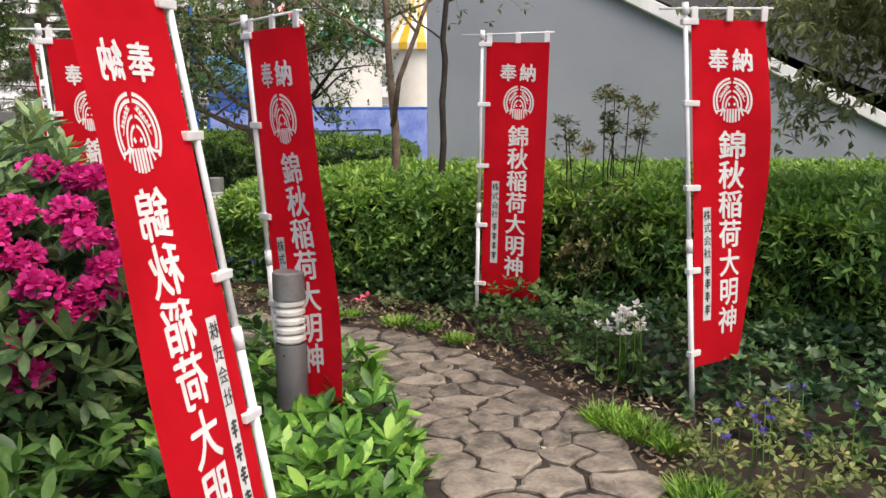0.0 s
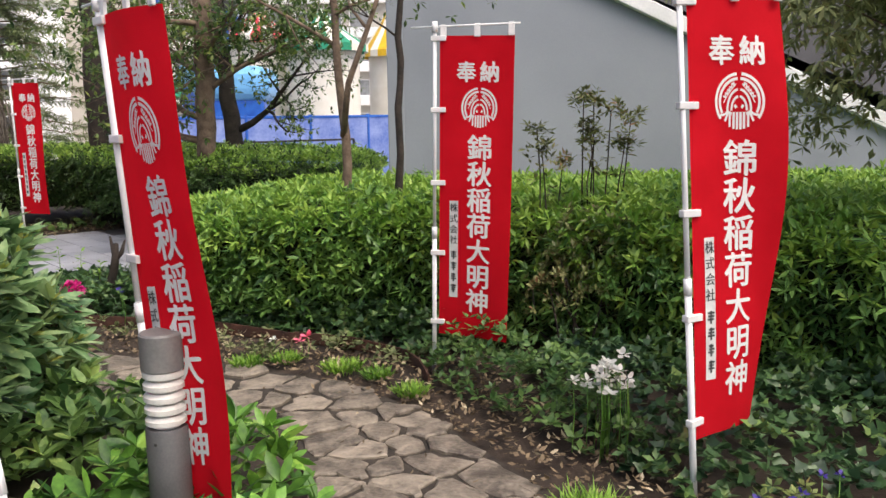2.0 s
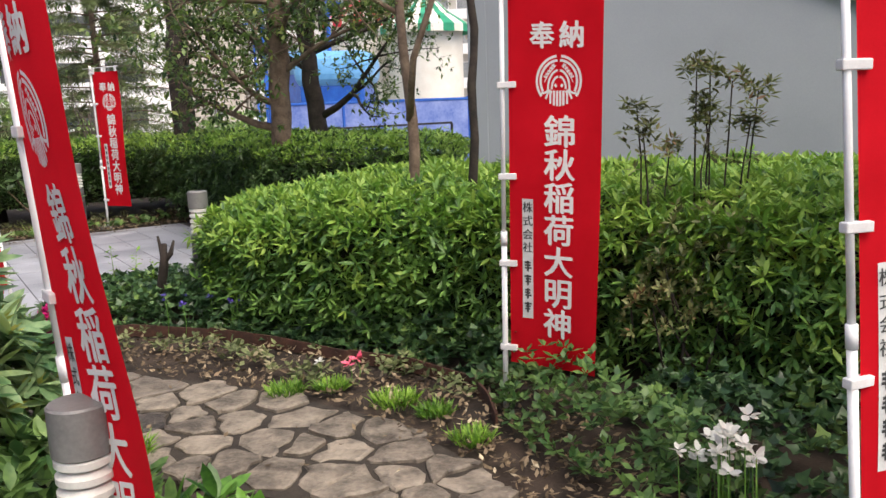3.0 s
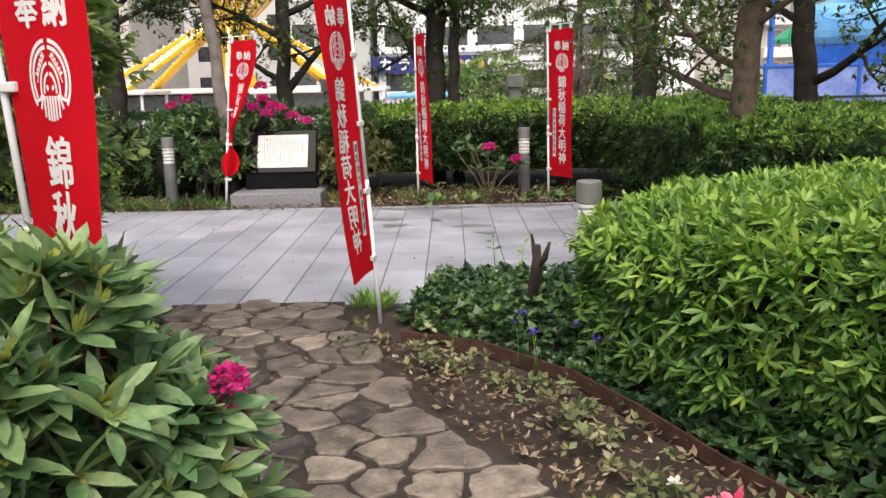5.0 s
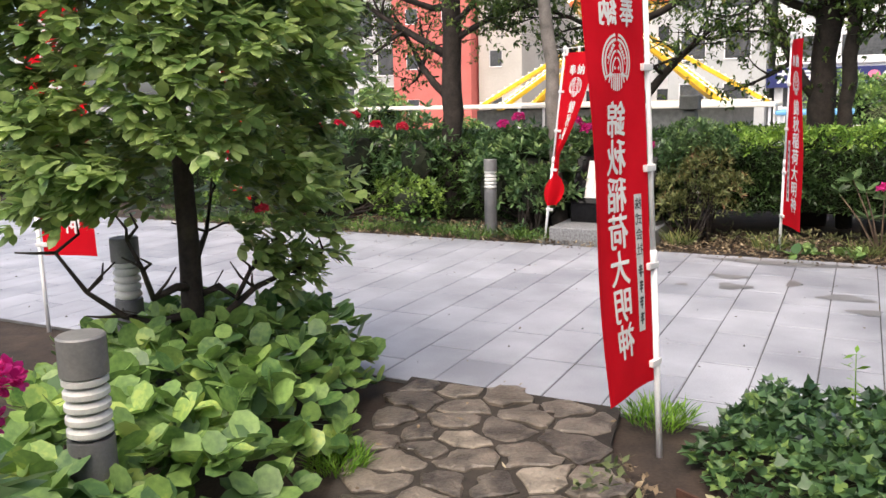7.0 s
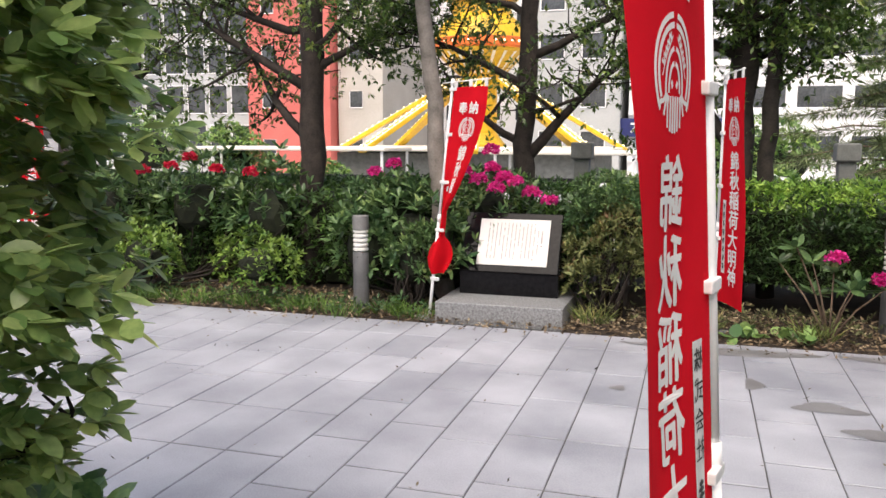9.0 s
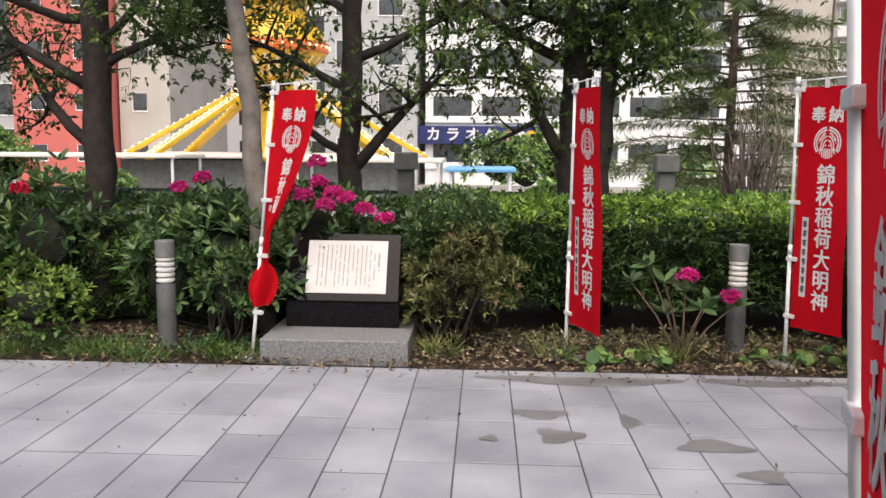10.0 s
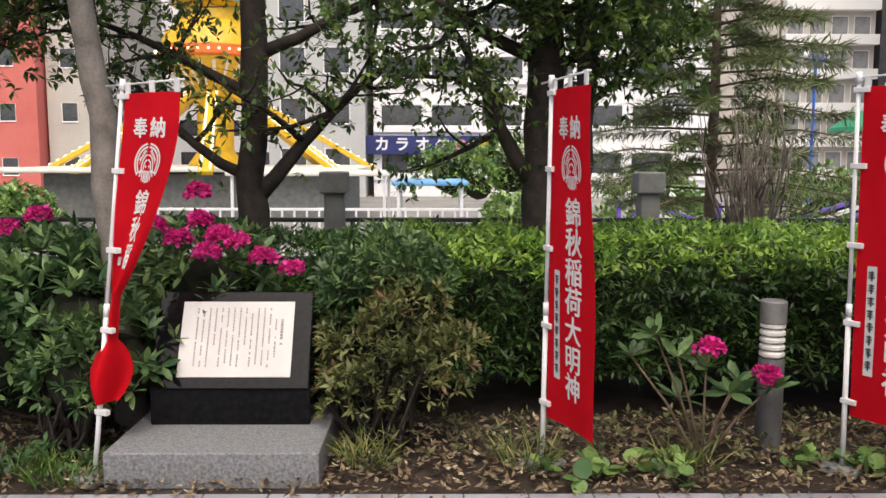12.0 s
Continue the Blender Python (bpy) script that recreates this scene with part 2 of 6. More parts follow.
def lathe(profile, n=24, name="lathe", mat=None):
    """A turned body from (radius, z) pairs."""
    verts, faces = [], []
    for r, z in profile:
        for k in range(n):
            a = 2 * math.pi * k / n
            verts.append((r * math.cos(a), r * math.sin(a), z))
    for i in range(len(profile) - 1):
        for k in range(n):
            k2 = (k + 1) % n
            faces.append((i * n + k, i * n + k2, (i + 1) * n + k2, (i + 1) * n + k))
    faces.append(tuple(range(n - 1, -1, -1)))
    faces.append(tuple((len(profile) - 1) * n + k for k in range(n)))
    me = mesh_from(name, verts, faces, mat, smooth=True)
    me.set_sharp_from_angle(angle=radians(35))
    return me


def tube_arrays(path, radii, n=8):
    """Verts and faces of a tapered tube along a path."""
    pts = [Vector(p) for p in path]
    verts, faces = [], []
    side = Vector((0.31, 0.95, 0.05))
    for i, p in enumerate(pts):
        d = (pts[min(i + 1, len(pts) - 1)] - pts[max(i - 1, 0)]).normalized()
        a = d.cross(side)
        if a.length < 1e-3:
            a = d.cross(Vector((1, 0, 0)))
        a.normalize()
        b = d.cross(a)
        for k in range(n):
            w = 2 * math.pi * k / n
            verts.append(p + radii[i] * (math.cos(w) * a + math.sin(w) * b))
    for i in range(len(pts) - 1):
        for k in range(n):
            k2 = (k + 1) % n
            faces.append((i * n + k, i * n + k2, (i + 1) * n + k2, (i + 1) * n + k))
    faces.append(tuple(range(n - 1, -1, -1)))
    faces.append(tuple((len(pts) - 1) * n + k for k in range(n)))
    return verts, faces


def tubes(name, list_of, mat, n=8):
    verts, faces = [], []
    for path, radii in list_of:
        v, f = tube_arrays(path, radii, n)
        o = len(verts)
        verts += v
        faces += [tuple(i + o for i in q) for q in f]
    return mesh_from(name, verts, faces, mat, smooth=True)


SMALL = ((0.5, 1.0),)
LONG = ((0.3, 0.8), (0.62, 1.0))
BROAD = ((0.15, 0.55), (0.4, 1.0), (0.75, 0.8))
ROUND = ((0.08, 0.7), (0.4, 1.0), (0.8, 0.75))
LOBED = ((0.06, 0.75), (0.28, 1.0), (0.5, 0.5))
NEEDLE = ((0.4, 1.0),)


def leaf_mesh(name, P, D, L, W, mats, shape=SMALL, fold=0.12, curl=0.15, idx=None, flat=0.0):
    """One mesh of many folded leaves: bases P, directions D, lengths L, widths W."""
    P, D = np.asarray(P, float), np.asarray(D, float)
    N = len(P)
    L, W = np.broadcast_to(L, (N,)).astype(float), np.broadcast_to(W, (N,)).astype(float)
    D = D / np.maximum(np.linalg.norm(D, axis=1, keepdims=True), 1e-6)
    up = np.array([0, 0, 1.0]) + rng.normal(0, 0.35 * (1 - flat), (N, 3))
    S = np.cross(D, up)
    S /= np.maximum(np.linalg.norm(S, axis=1, keepdims=True), 1e-6)
    U = np.cross(S, D)
    k = len(shape)
    tmpl = [(0, 0, 0)]
    for t, w in shape:
        z = -curl * t * t
        tmpl += [(t, 0, z - fold * 0.3), (t, -0.5 * w, z), (t, 0.5 * w, z)]
    tmpl.append((1, 0, -curl))
    nv = len(tmpl)
    V = np.empty((N, nv, 3))
    for i, (t, w, z) in enumerate(tmpl):
        V[:, i] = P + (t * L)[:, None] * D + (w * W)[:, None] * S + (z * L)[:, None] * U
    F = [(0, 3, 1), (0, 1, 2)]
    for r in range(k - 1):
        a, b = 1 + 3 * r, 4 + 3 * r
        F += [(a, a + 2, b + 2), (a, b + 2, b), (a, b, b + 1), (a, b + 1, a + 1)]
    a = 1 + 3 * (k - 1)
    F += [(a, a + 2, nv - 1), (a, nv - 1, a + 1)]
    F = np.array(F)
    faces = (F[None] + (np.arange(N) * nv)[:, None, None]).reshape(-1, 3)
    me = bpy.data.meshes.new(name)
    me.vertices.add(N * nv)
    me.vertices.foreach_set("co", V.reshape(-1))
    me.loops.add(faces.size)
    me.loops.foreach_set("vertex_index", faces.reshape(-1))
    me.polygons.add(len(faces))
    me.polygons.foreach_set("loop_start", np.arange(0, faces.size, 3))
    for m in (mats if isinstance(mats, (list, tuple)) else [mats]):
        me.materials.append(m)
    if idx is not None:
        me.polygons.foreach_set("material_index", np.repeat(np.asarray(idx, int), len(F)))
    me.update(calc_edges=True)
    me.validate()
    return me


def rosettes(P, A, k, L, spread=0.9, jitter=0.25):
    """k leaves round each shoot point P with axis A. Returns bases, directions, lengths and the shoot's number."""
    P, A = np.asarray(P, float), np.asarray(A, float)
    A = A / np.maximum(np.linalg.norm(A, axis=1, keepdims=True), 1e-6)
    N = len(P)
    side = np.cross(A, rng.normal(0, 1, (N, 3)))
    side /= np.maximum(np.linalg.norm(side, axis=1, keepdims=True), 1e-6)
    other = np.cross(A, side)
    B, D, LL, I = [], [], [], []
    turn = rng.uniform(0, 6.28, N)
    for j in range(k):
        a = turn + 2.4 * j + rng.normal(0, jitter, N)
        e = np.clip(spread * (0.55 + 0.65 * (k - j) / k) + rng.normal(0, jitter * 0.5, N), 0.1, 1.9)
        d = np.cos(e)[:, None] * A + np.sin(e)[:, None] * (np.cos(a)[:, None] * side + np.sin(a)[:, None] * other)
        B.append(P + 0.004 * d)
        D.append(d)
        LL.append(L * rng.uniform(0.7, 1.15, N))
        I.append(np.arange(N))
    return np.concatenate(B), np.concatenate(D), np.concatenate(LL), np.concatenate(I)


def inside(poly, pts):
    x, y = pts[:, 0], pts[:, 1]
    hit = np.zeros(len(pts), bool)
    n = len(poly)
    for i in range(n):
        (x1, y1), (x2, y2) = poly[i], poly[(i + 1) % n]
        c = ((y1 > y) != (y2 > y)) & (x < (x2 - x1) * (y - y1) / (y2 - y1 + 1e-12) + x1)
        hit ^= c
    return hit


def edge_distance(poly, pts):
    best = np.full(len(pts), 1e9)
    n = len(poly)
    for i in range(n):
        a, b = np.array(poly[i]), np.array(poly[(i + 1) % n])
        ab = b - a
        t = np.clip(((pts - a) @ ab) / (ab @ ab), 0, 1)
        best = np.minimum(best, np.linalg.norm(pts - (a + t[:, None] * ab), axis=1))
    return best


def scatter(poly, count):
    poly_a = np.array(poly)
    lo, hi = poly_a.min(0), poly_a.max(0)
    out = np.empty((0, 2))
    while len(out) < count:
        p = rng.uniform(lo, hi, (count * 2, 2))
        out = np.concatenate([out, p[inside(poly, p)]])
    return out[:count]


def lump(x, y, s=1.0, seed=0.0):
    return (np.sin(x * 3.1 * s + seed) * np.cos(y * 2.7 * s - seed * 1.7) + 0.6 * np.sin(x * 7.3 * s + y * 5.1 * s + seed * 3)) * 0.5


def prism(name, poly, z0, z1, mat, inset=0.0):
    c = np.array(poly).mean(0)
    p = [tuple(c + (np.array(q) - c) * (1 - inset)) for q in poly]
    n = len(p)
    verts = [(x, y, z0) for x, y in p] + [(x, y, z1) for x, y in p]
    faces = [tuple(range(n - 1, -1, -1)), tuple(range(n, 2 * n))] + [(i, (i + 1) % n, n + (i + 1) % n, n + i) for i in range(n)]
    return mesh_from(name, verts, faces, mat)


def shrunk(poly, d):
    """The polygon (counter-clockwise) moved inwards by d."""
    n, out = len(poly), []
    for i in range(n):
        p0, p1, p2 = (Vector(poly[j % n]) for j in (i - 1, i, i + 1))
        e1, e2 = (p1 - p0).normalized(), (p2 - p1).normalized()
        n1, n2 = Vector((-e1.y, e1.x)), Vector((-e2.y, e2.x))
        b = (n1 + n2)
        b = b / max(b.dot(n1), 0.3)
        out.append(tuple(p1 + d * b))
    return out


def hedge(name, label, poly, height, top_density, side_density, leaf=0.05, new_share=0.8, mats=None, group="", shape=SMALL, low=0.0,
          skip=(), k=6, wr=0.34, side_fresh=1.6, dip=None):
    """A clipped hedge: solid near-black core for the shade inside and a skin of leaf rosettes; poly counter-clockwise,
    skip: edges that nobody sees.
    """
    mats = mats or [M_hedge, M_hedge_new]
    t = thing(name, label, "hedge", group)
    # Added solid body stops the view through; its dark colour stands for shade.
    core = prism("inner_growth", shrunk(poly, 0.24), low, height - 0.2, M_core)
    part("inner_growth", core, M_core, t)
    area = abs(sum(poly[i][0] * poly[(i + 1) % len(poly)][1] - poly[(i + 1) % len(poly)][0] * poly[i][1] for i in range(len(poly)))) / 2
    n = int(area * top_density)
    p = scatter(poly, n)
    ed = edge_distance(poly, p)
    z = height - 0.17 * np.clip(1 - ed / 0.36, 0, 1) ** 2 + 0.05 * lump(p[:, 0], p[:, 1], 1.3) + rng.normal(0, 0.03, n)
    P = [np.column_stack([p, z])]
    A = [np.column_stack([rng.normal(0, 0.35, n), rng.normal(0, 0.35, n), np.ones(n)])]
    fresh = [rng.random(n) < new_share]
    for i in range(len(poly)):
        if i in skip:
            continue
        a, b = np.array(poly[i]), np.array(poly[(i + 1) % len(poly)])
        d = b - a
        ln = np.linalg.norm(d)
        out = np.array([d[1], -d[0]]) / ln
        m = int(ln * (height - low) * side_density)
        s, zz = rng.random(m), low + (height - 0.05 - low) * rng.random(m) ** 0.8
        bulge = 0.08 * lump(s * ln, zz * 2, 1.8, i) + rng.normal(-0.015, 0.055, m) - 0.18 * np.clip((zz - height + 0.3) / 0.3, 0, 1) ** 2
        q = a + s[:, None] * d + bulge[:, None] * out
        P.append(np.column_stack([q, zz]))
        A.append(np.column_stack([np.tile(out, (m, 1)) + rng.normal(0, 0.35, (m, 2)), rng.normal(0.75, 0.3, m)]))
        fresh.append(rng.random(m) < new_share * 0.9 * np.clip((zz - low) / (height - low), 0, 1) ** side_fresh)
    P, A, fresh = np.concatenate(P), np.concatenate(A), np.concatenate(fresh)
    if dip:
        P[:, 2] *= 1 - dip[2] / height * np.clip((P[:, 0] - dip[0]) / (dip[1] - dip[0]), 0, 1)
    B, D, L, I = rosettes(P, A, k, leaf, 1.12)
    part("foliage", leaf_mesh("foliage", B, D, L, L * wr, mats, shape, idx=fresh[I].astype(int)), None, t)
    return t


def blob_points(c, r, n, flat=0.0):
    """Points and outward axes over a lumpy ellipsoid, upper half denser."""
    d = rng.normal(0, 1, (n, 3))
    d /= np.linalg.norm(d, axis=1, keepdims=True)
    d[:, 2] = np.where(d[:, 2] < -0.35, -d[:, 2], d[:, 2])
    rad = 1 + 0.16 * np.sin(d[:, 0] * 5 + c[0] * 7) * np.cos(d[:, 1] * 6 + c[1] * 5) + rng.normal(0, 0.06, n) - 0.25 * (rng.random(n) < 0.25)
    return np.array(c) + d * rad[:, None] * np.array(r), d + np.array([0, 0, 0.55])


def shrub(name, label, lobes, shoots, leaf, mat, k=7, wr=0.34, shape=SMALL, category="shrub", spread=0.95, bud=None, flowers=(), flower_mat=None,
          group="", core=True, stems=True, fsize=0.07, stem_mat=None, nstems=26):
    """A loose shrub out of overlapping lobes (centre, radii); flowers: round trusses at given places."""
    t = thing(name, label, category, group)
    P, A = [], []
    total = sum(r[0] * r[1] + r[1] * r[2] for _, r in lobes)
    for c, r in lobes:
        p, a = blob_points(c, r, max(20, int(shoots * (r[0] * r[1] + r[1] * r[2]) / total)))
        P.append(p); A.append(a)
    P, A = np.concatenate(P), np.concatenate(A)
    ok = P[:, 2] > 0.03
    P, A = P[ok], A[ok]
    B, D, L, I = rosettes(P, A, k, leaf, spread)
    part("foliage", leaf_mesh("foliage", B, D, L, L * wr, mat, shape), None, t)
    if bud is not None:
        sel = rng.random(len(P)) < 0.7
        B, D, L, I = rosettes(P[sel], A[sel], 4, leaf * 0.5, 0.35)
        part("shoots", leaf_mesh("shoots", B, D, L, L * 0.28, bud, shape), None, t, "pale yellow-green young shoots")
    ground = np.array([np.mean([c[0] for c, _ in lobes]), np.mean([c[1] for c, _ in lobes]), 0.0])
    if stems:
        ways = []
        for i in rng.choice(len(P), min(nstems, len(P)), replace=False):
            e = P[i] - 0.04 * A[i]
            g = ground + np.array([*rng.normal(0, 0.09, 2), -0.02])
            mid = (e + g) / 2 + np.array([*(rng.normal(0, 0.06, 2) - 0.12 * (ground - e)[:2]), -0.08])
            ways.append(([g, mid, e], [0.016, 0.01, 0.004]))
        for way in ways:
            part("stem", tubes("stem", [way], stem_mat or M_bark, 5), None, t)
    # Dark solid lobes stand for the shade inside the bush.
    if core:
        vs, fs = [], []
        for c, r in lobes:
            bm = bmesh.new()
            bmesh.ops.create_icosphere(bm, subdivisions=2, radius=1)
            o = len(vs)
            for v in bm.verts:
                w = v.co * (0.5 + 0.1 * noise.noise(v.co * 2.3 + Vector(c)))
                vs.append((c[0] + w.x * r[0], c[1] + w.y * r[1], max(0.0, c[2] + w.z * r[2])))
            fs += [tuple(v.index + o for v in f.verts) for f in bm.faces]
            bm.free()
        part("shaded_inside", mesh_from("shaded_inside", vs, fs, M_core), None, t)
    for f in flowers:
        flower_truss(t, f, fsize, flower_mat or M_flower)
    return t


def flower_truss(parent, at, r, mat):
    n = 44
    d = rng.normal(0, 1, (n, 3))
    d /= np.linalg.norm(d, axis=1, keepdims=True)
    d[:, 2] = np.abs(d[:, 2]) * 1.0 - 0.25
    P = np.array(at) + d * r * rng.uniform(0.62, 0.9, (n, 1)) * np.array([1.0, 1.0, 0.85])
    B, D, L, I = rosettes(P, d, 5, r * 0.42, 1.05, 0.4)
    return part("flower", leaf_mesh("flower", B, D, L, L * 0.8, mat, BROAD, curl=0.15), None, parent, "ruffled magenta flower truss")


def grass_tuft(at, r, h, n=120, mat=None, name="grass_tuft", label="bright green tuft of grass on bare soil"):
    a = rng.uniform(0, 6.28, n)
    rad = r * np.sqrt(rng.random(n))
    P = np.column_stack([at[0] + rad * np.cos(a), at[1] + rad * np.sin(a), np.zeros(n) + (at[2] if len(at) > 2 else 0)])
    D = np.column_stack([np.cos(a) * 0.55 * rng.random(n), np.sin(a) * 0.55 * rng.random(n), np.ones(n)]) + rng.normal(0, 0.12, (n, 3))
    L = h * rng.uniform(0.5, 1.1, n)
    ob = new(name, leaf_mesh("grass", P, D, L, 0.008, mat or M_grass, LONG, curl=0.5))
    return tagged(ob, label, "grass", kind="stuff")


def cover(name, label, poly, n, height, leaf, mat, k=5, wr=0.8, shape=BROAD, spread=1.1, z0=0.0, category="ground cover", mound=0.0):
    """A carpet of low leaves over a patch of ground."""
    p = scatter(poly, n)
    ed = edge_distance(poly, p)
    z = z0 + height * rng.uniform(0.25, 1.0, n) * np.clip(ed / 0.15, 0.25, 1) + mound * np.clip(ed / 0.5, 0, 1)
    A = np.column_stack([rng.normal(0, 0.45, (n, 2)), np.ones(n)])
    B, D, L, I = rosettes(np.column_stack([p, z]), A, k, leaf, spread)
    ob = new(name, leaf_mesh(name, B, D, L, L * wr, mat, shape))
    return tagged(ob, label, category, kind="stuff")

# ---------------------------------------------------------------- ground, paths, walls
PATH_RIGHT = [(1.55, -4.0), (1.5, 0.0), (1.3, 2.2), (0.98, 3.37), (0.77, 4.25), (0.53, 4.68), (0.19, 5.3), (-0.29, 5.84), (-0.77, 6.08), (-1.24, 6.32),
              (-2.03, 6.53), (-2.85, 6.93), (-3.63, 7.38), (-3.98, 7.68)]
PATH_LEFT = [(-4.93, 6.87), (-4.31, 6.38), (-3.64, 6.0), (-2.9, 5.62), (-1.92, 5.32), (-0.95, 5.12), (-0.46, 4.95), (-0.16, 3.8), (0.0, 2.6), (0.1, 0.0), (0.1, -4.0)]
PATH_POLY = PATH_RIGHT + PATH_LEFT


def ground_sheet():
    """One sheet: the raised garden, dropping behind the rail to the lower park and on to the horizon."""
    us = [-900, -60, -30, -14, -8, -4, 0, 4, 8, 14, 30, 60, 900]
    vs = [(-900, -0.03), (-40, -0.03), (-8, -0.03), (0, -0.03), (8, -0.03), (13, -0.03), (16.5, -0.03), (18.6, -0.03), (18.65, -1.2), (30, -1.2), (60, -1.2), (120, -1.2), (1500, -1.2)]
    verts = [uv(u, v, z) for v, z in vs for u in us]
    n = len(us)
    faces = [(j * n + i, j * n + i + 1, (j + 1) * n + i + 1, (j + 1) * n + i) for j in range(len(vs) - 1) for i in range(n - 1)]
    idx = [0 if j < 8 else 1 for j in range(len(vs) - 1) for i in range(n - 1)]
    return tagged(new("ground", mesh_from("ground", verts, faces, [M_soil, M_lower], idx=idx)), "dark garden soil with a lower paved park beyond", "ground", kind="structure")


ground_sheet()

path_bed = part("path", prism("path", PATH_POLY, -0.02, 0.004, M_joint), None, None)
tagged(path_bed, "curving garden path of irregular flat stones", "path", kind="structure")
PLAZA_V0, PLAZA_V1, PLAZA_U0, PLAZA_U1 = 8.6, 13.1, -13.0, 8.0
plaza = part("pavement", prism("pavement", [tuple(uv(u, v)[:2]) for u, v in ((PLAZA_U0, PLAZA_V0), (PLAZA_U1, PLAZA_V0), (PLAZA_U1, PLAZA_V1), (PLAZA_U0, PLAZA_V1))], -0.025, -0.006, M_tile_joint), None, None)
tagged(plaza, "pale grey granite slab pavement with dark joints", "pavement", kind="structure")

# grey rendered wall with a sloping white coping
WALL_Y = 9.35
wall = thing("wall_north", "tall smooth grey rendered wall behind the hedge", "wall")
tagged(wall, kind="structure")


def coping_z(x):
    return 2.66 - (x - 2.21) * 0.465


wx0, wx1 = -0.2, 9.0
pr = [(wx0, 0.0), (wx1, 0.0), (wx1, coping_z(wx1)), (wx0, coping_z(wx0))]
verts = [(x, WALL_Y, z) for x, z in pr] + [(x, WALL_Y + 0.35, z) for x, z in pr]
part("wall_face", mesh_from("wall_face", verts, [(0, 1, 2, 3), (7, 6, 5, 4), (0, 4, 5, 1), (1, 5, 6, 2), (2, 6, 7, 3), (3, 7, 4, 0)], M_wall), None, wall)
part("pilaster", box(0.16, 0.4, 3.8, (wx0 + 0.08, WALL_Y + 0.18, 1.9), 0.008), M_wall, wall)
sl = math.atan(0.465)
ln = (wx1 - wx0) / math.cos(sl)
part("coping", box(ln, 0.46, 0.14, (0, 0, 0), 0.01, m=Matrix.Translation(((wx0 + wx1) / 2, WALL_Y + 0.15, coping_z((wx0 + wx1) / 2) + 0.02)) @ Matrix.Rotation(sl, 4, "Y")), M_coping, wall, "white sloping coping")
dark = thing("wall_east", "dark cladding rising behind the sloping coping", "wall")
tagged(dark, kind="structure")
verts = [(wx0, WALL_Y + 0.5, 0), (12, WALL_Y + 0.5, 0), (12, WALL_Y + 0.5, 0.9), (wx0, WALL_Y + 0.5, 5.2)]
verts += [(x, y + 0.3, z) for x, y, z in verts]
part("cladding", mesh_from("cladding", verts, [(0, 1, 2, 3), (7, 6, 5, 4), (0, 4, 5, 1), (1, 5, 6, 2), (2, 6, 7, 3), (3, 7, 4, 0)], M_wall_dark), None, dark)

# rusted steel edging of the flower bed
EDGE_LINE = [(-3.05, 7.30), (-2.5, 7.42), (-1.9, 7.37), (-1.35, 7.12), (-0.78, 6.86), (-0.35, 6.66), (0.02, 6.42), (0.14, 6.1), (0.2, 5.85)]


def ribbon(name, line, z0, z1, t, mat):
    n = len(line)
    verts, faces = [], []
    for i, p in enumerate(line):
        a, b = Vector(line[max(i - 1, 0)]), Vector(line[min(i + 1, n - 1)])
        d = (b - a).normalized()
        o = Vector((-d.y, d.x)) * t / 2
        w = 0.012 * math.sin(i * 2.1)
        for s, z in ((1, z0), (1, z1 + w), (-1, z1 + w), (-1, z0)):
            verts.append((p[0] + s * o.x, p[1] + s * o.y, z))
    for i in range(n - 1):
        for k in range(4):
            faces.append((i * 4 + k, i * 4 + (k + 1) % 4, i * 4 + 4 + (k + 1) % 4, i * 4 + 4 + k))
    faces += [(0, 1, 2, 3), tuple(4 * (n - 1) + k for k in (3, 2, 1, 0))]
    return mesh_from(name, verts, faces, mat)


edging = thing("lawn_edging", "rusty brown steel edging strips round the bed", "edging")
for i in range(0, 8, 2):
    part("strip", ribbon("strip", EDGE_LINE[i:i + 3], -0.02, 0.058, 0.012, M_rust), None, edging)

# ---------------------------------------------------------------- banners
CLOTH_W, CLOTH_H = 0.43, 1.8


def text_mesh(body, size, bold=0.0):
    cu = bpy.data.curves.new("lettering", "FONT")
    cu.body, cu.size, cu.offset, cu.align_x, cu.align_y = body, size, bold * size, "CENTER", "CENTER"
    cu.resolution_u = 3
    ob = new("lettering", cu)
    bpy.context.view_layer.update()
    me = ob.to_mesh()
    v = np.empty(len(me.vertices) * 3)
    me.vertices.foreach_get("co", v)
    f = [tuple(p.vertices) for p in me.polygons]
    ob.to_mesh_clear()
    bpy.data.objects.remove(ob)
    bpy.data.curves.remove(cu)
    return v.reshape(-1, 3), f


def stroke(points, w):
    """A flat band of width w along 2D points."""
    n = len(points)
    vs, fs = [], []
    for i, p in enumerate(points):
        a, b = np.array(points[max(i - 1, 0)]), np.array(points[min(i + 1, n - 1)])
        d = (b - a) / max(np.linalg.norm(b - a), 1e-9)
        o = np.array([-d[1], d[0]]) * w / 2
        vs += [tuple(np.array(p) + o), tuple(np.array(p) - o)]
    fs = [(2 * i, 2 * i + 1, 2 * i + 3, 2 * i + 2) for i in range(n - 1)]
    return vs, fs


def arc(cx, cy, rx, ry, a0, a1, n=14):
    return [(cx + rx * math.cos(radians(a0 + (a1 - a0) * i / (n - 1))), cy + ry * math.sin(radians(a0 + (a1 - a0) * i / (n - 1)))) for i in range(n)]


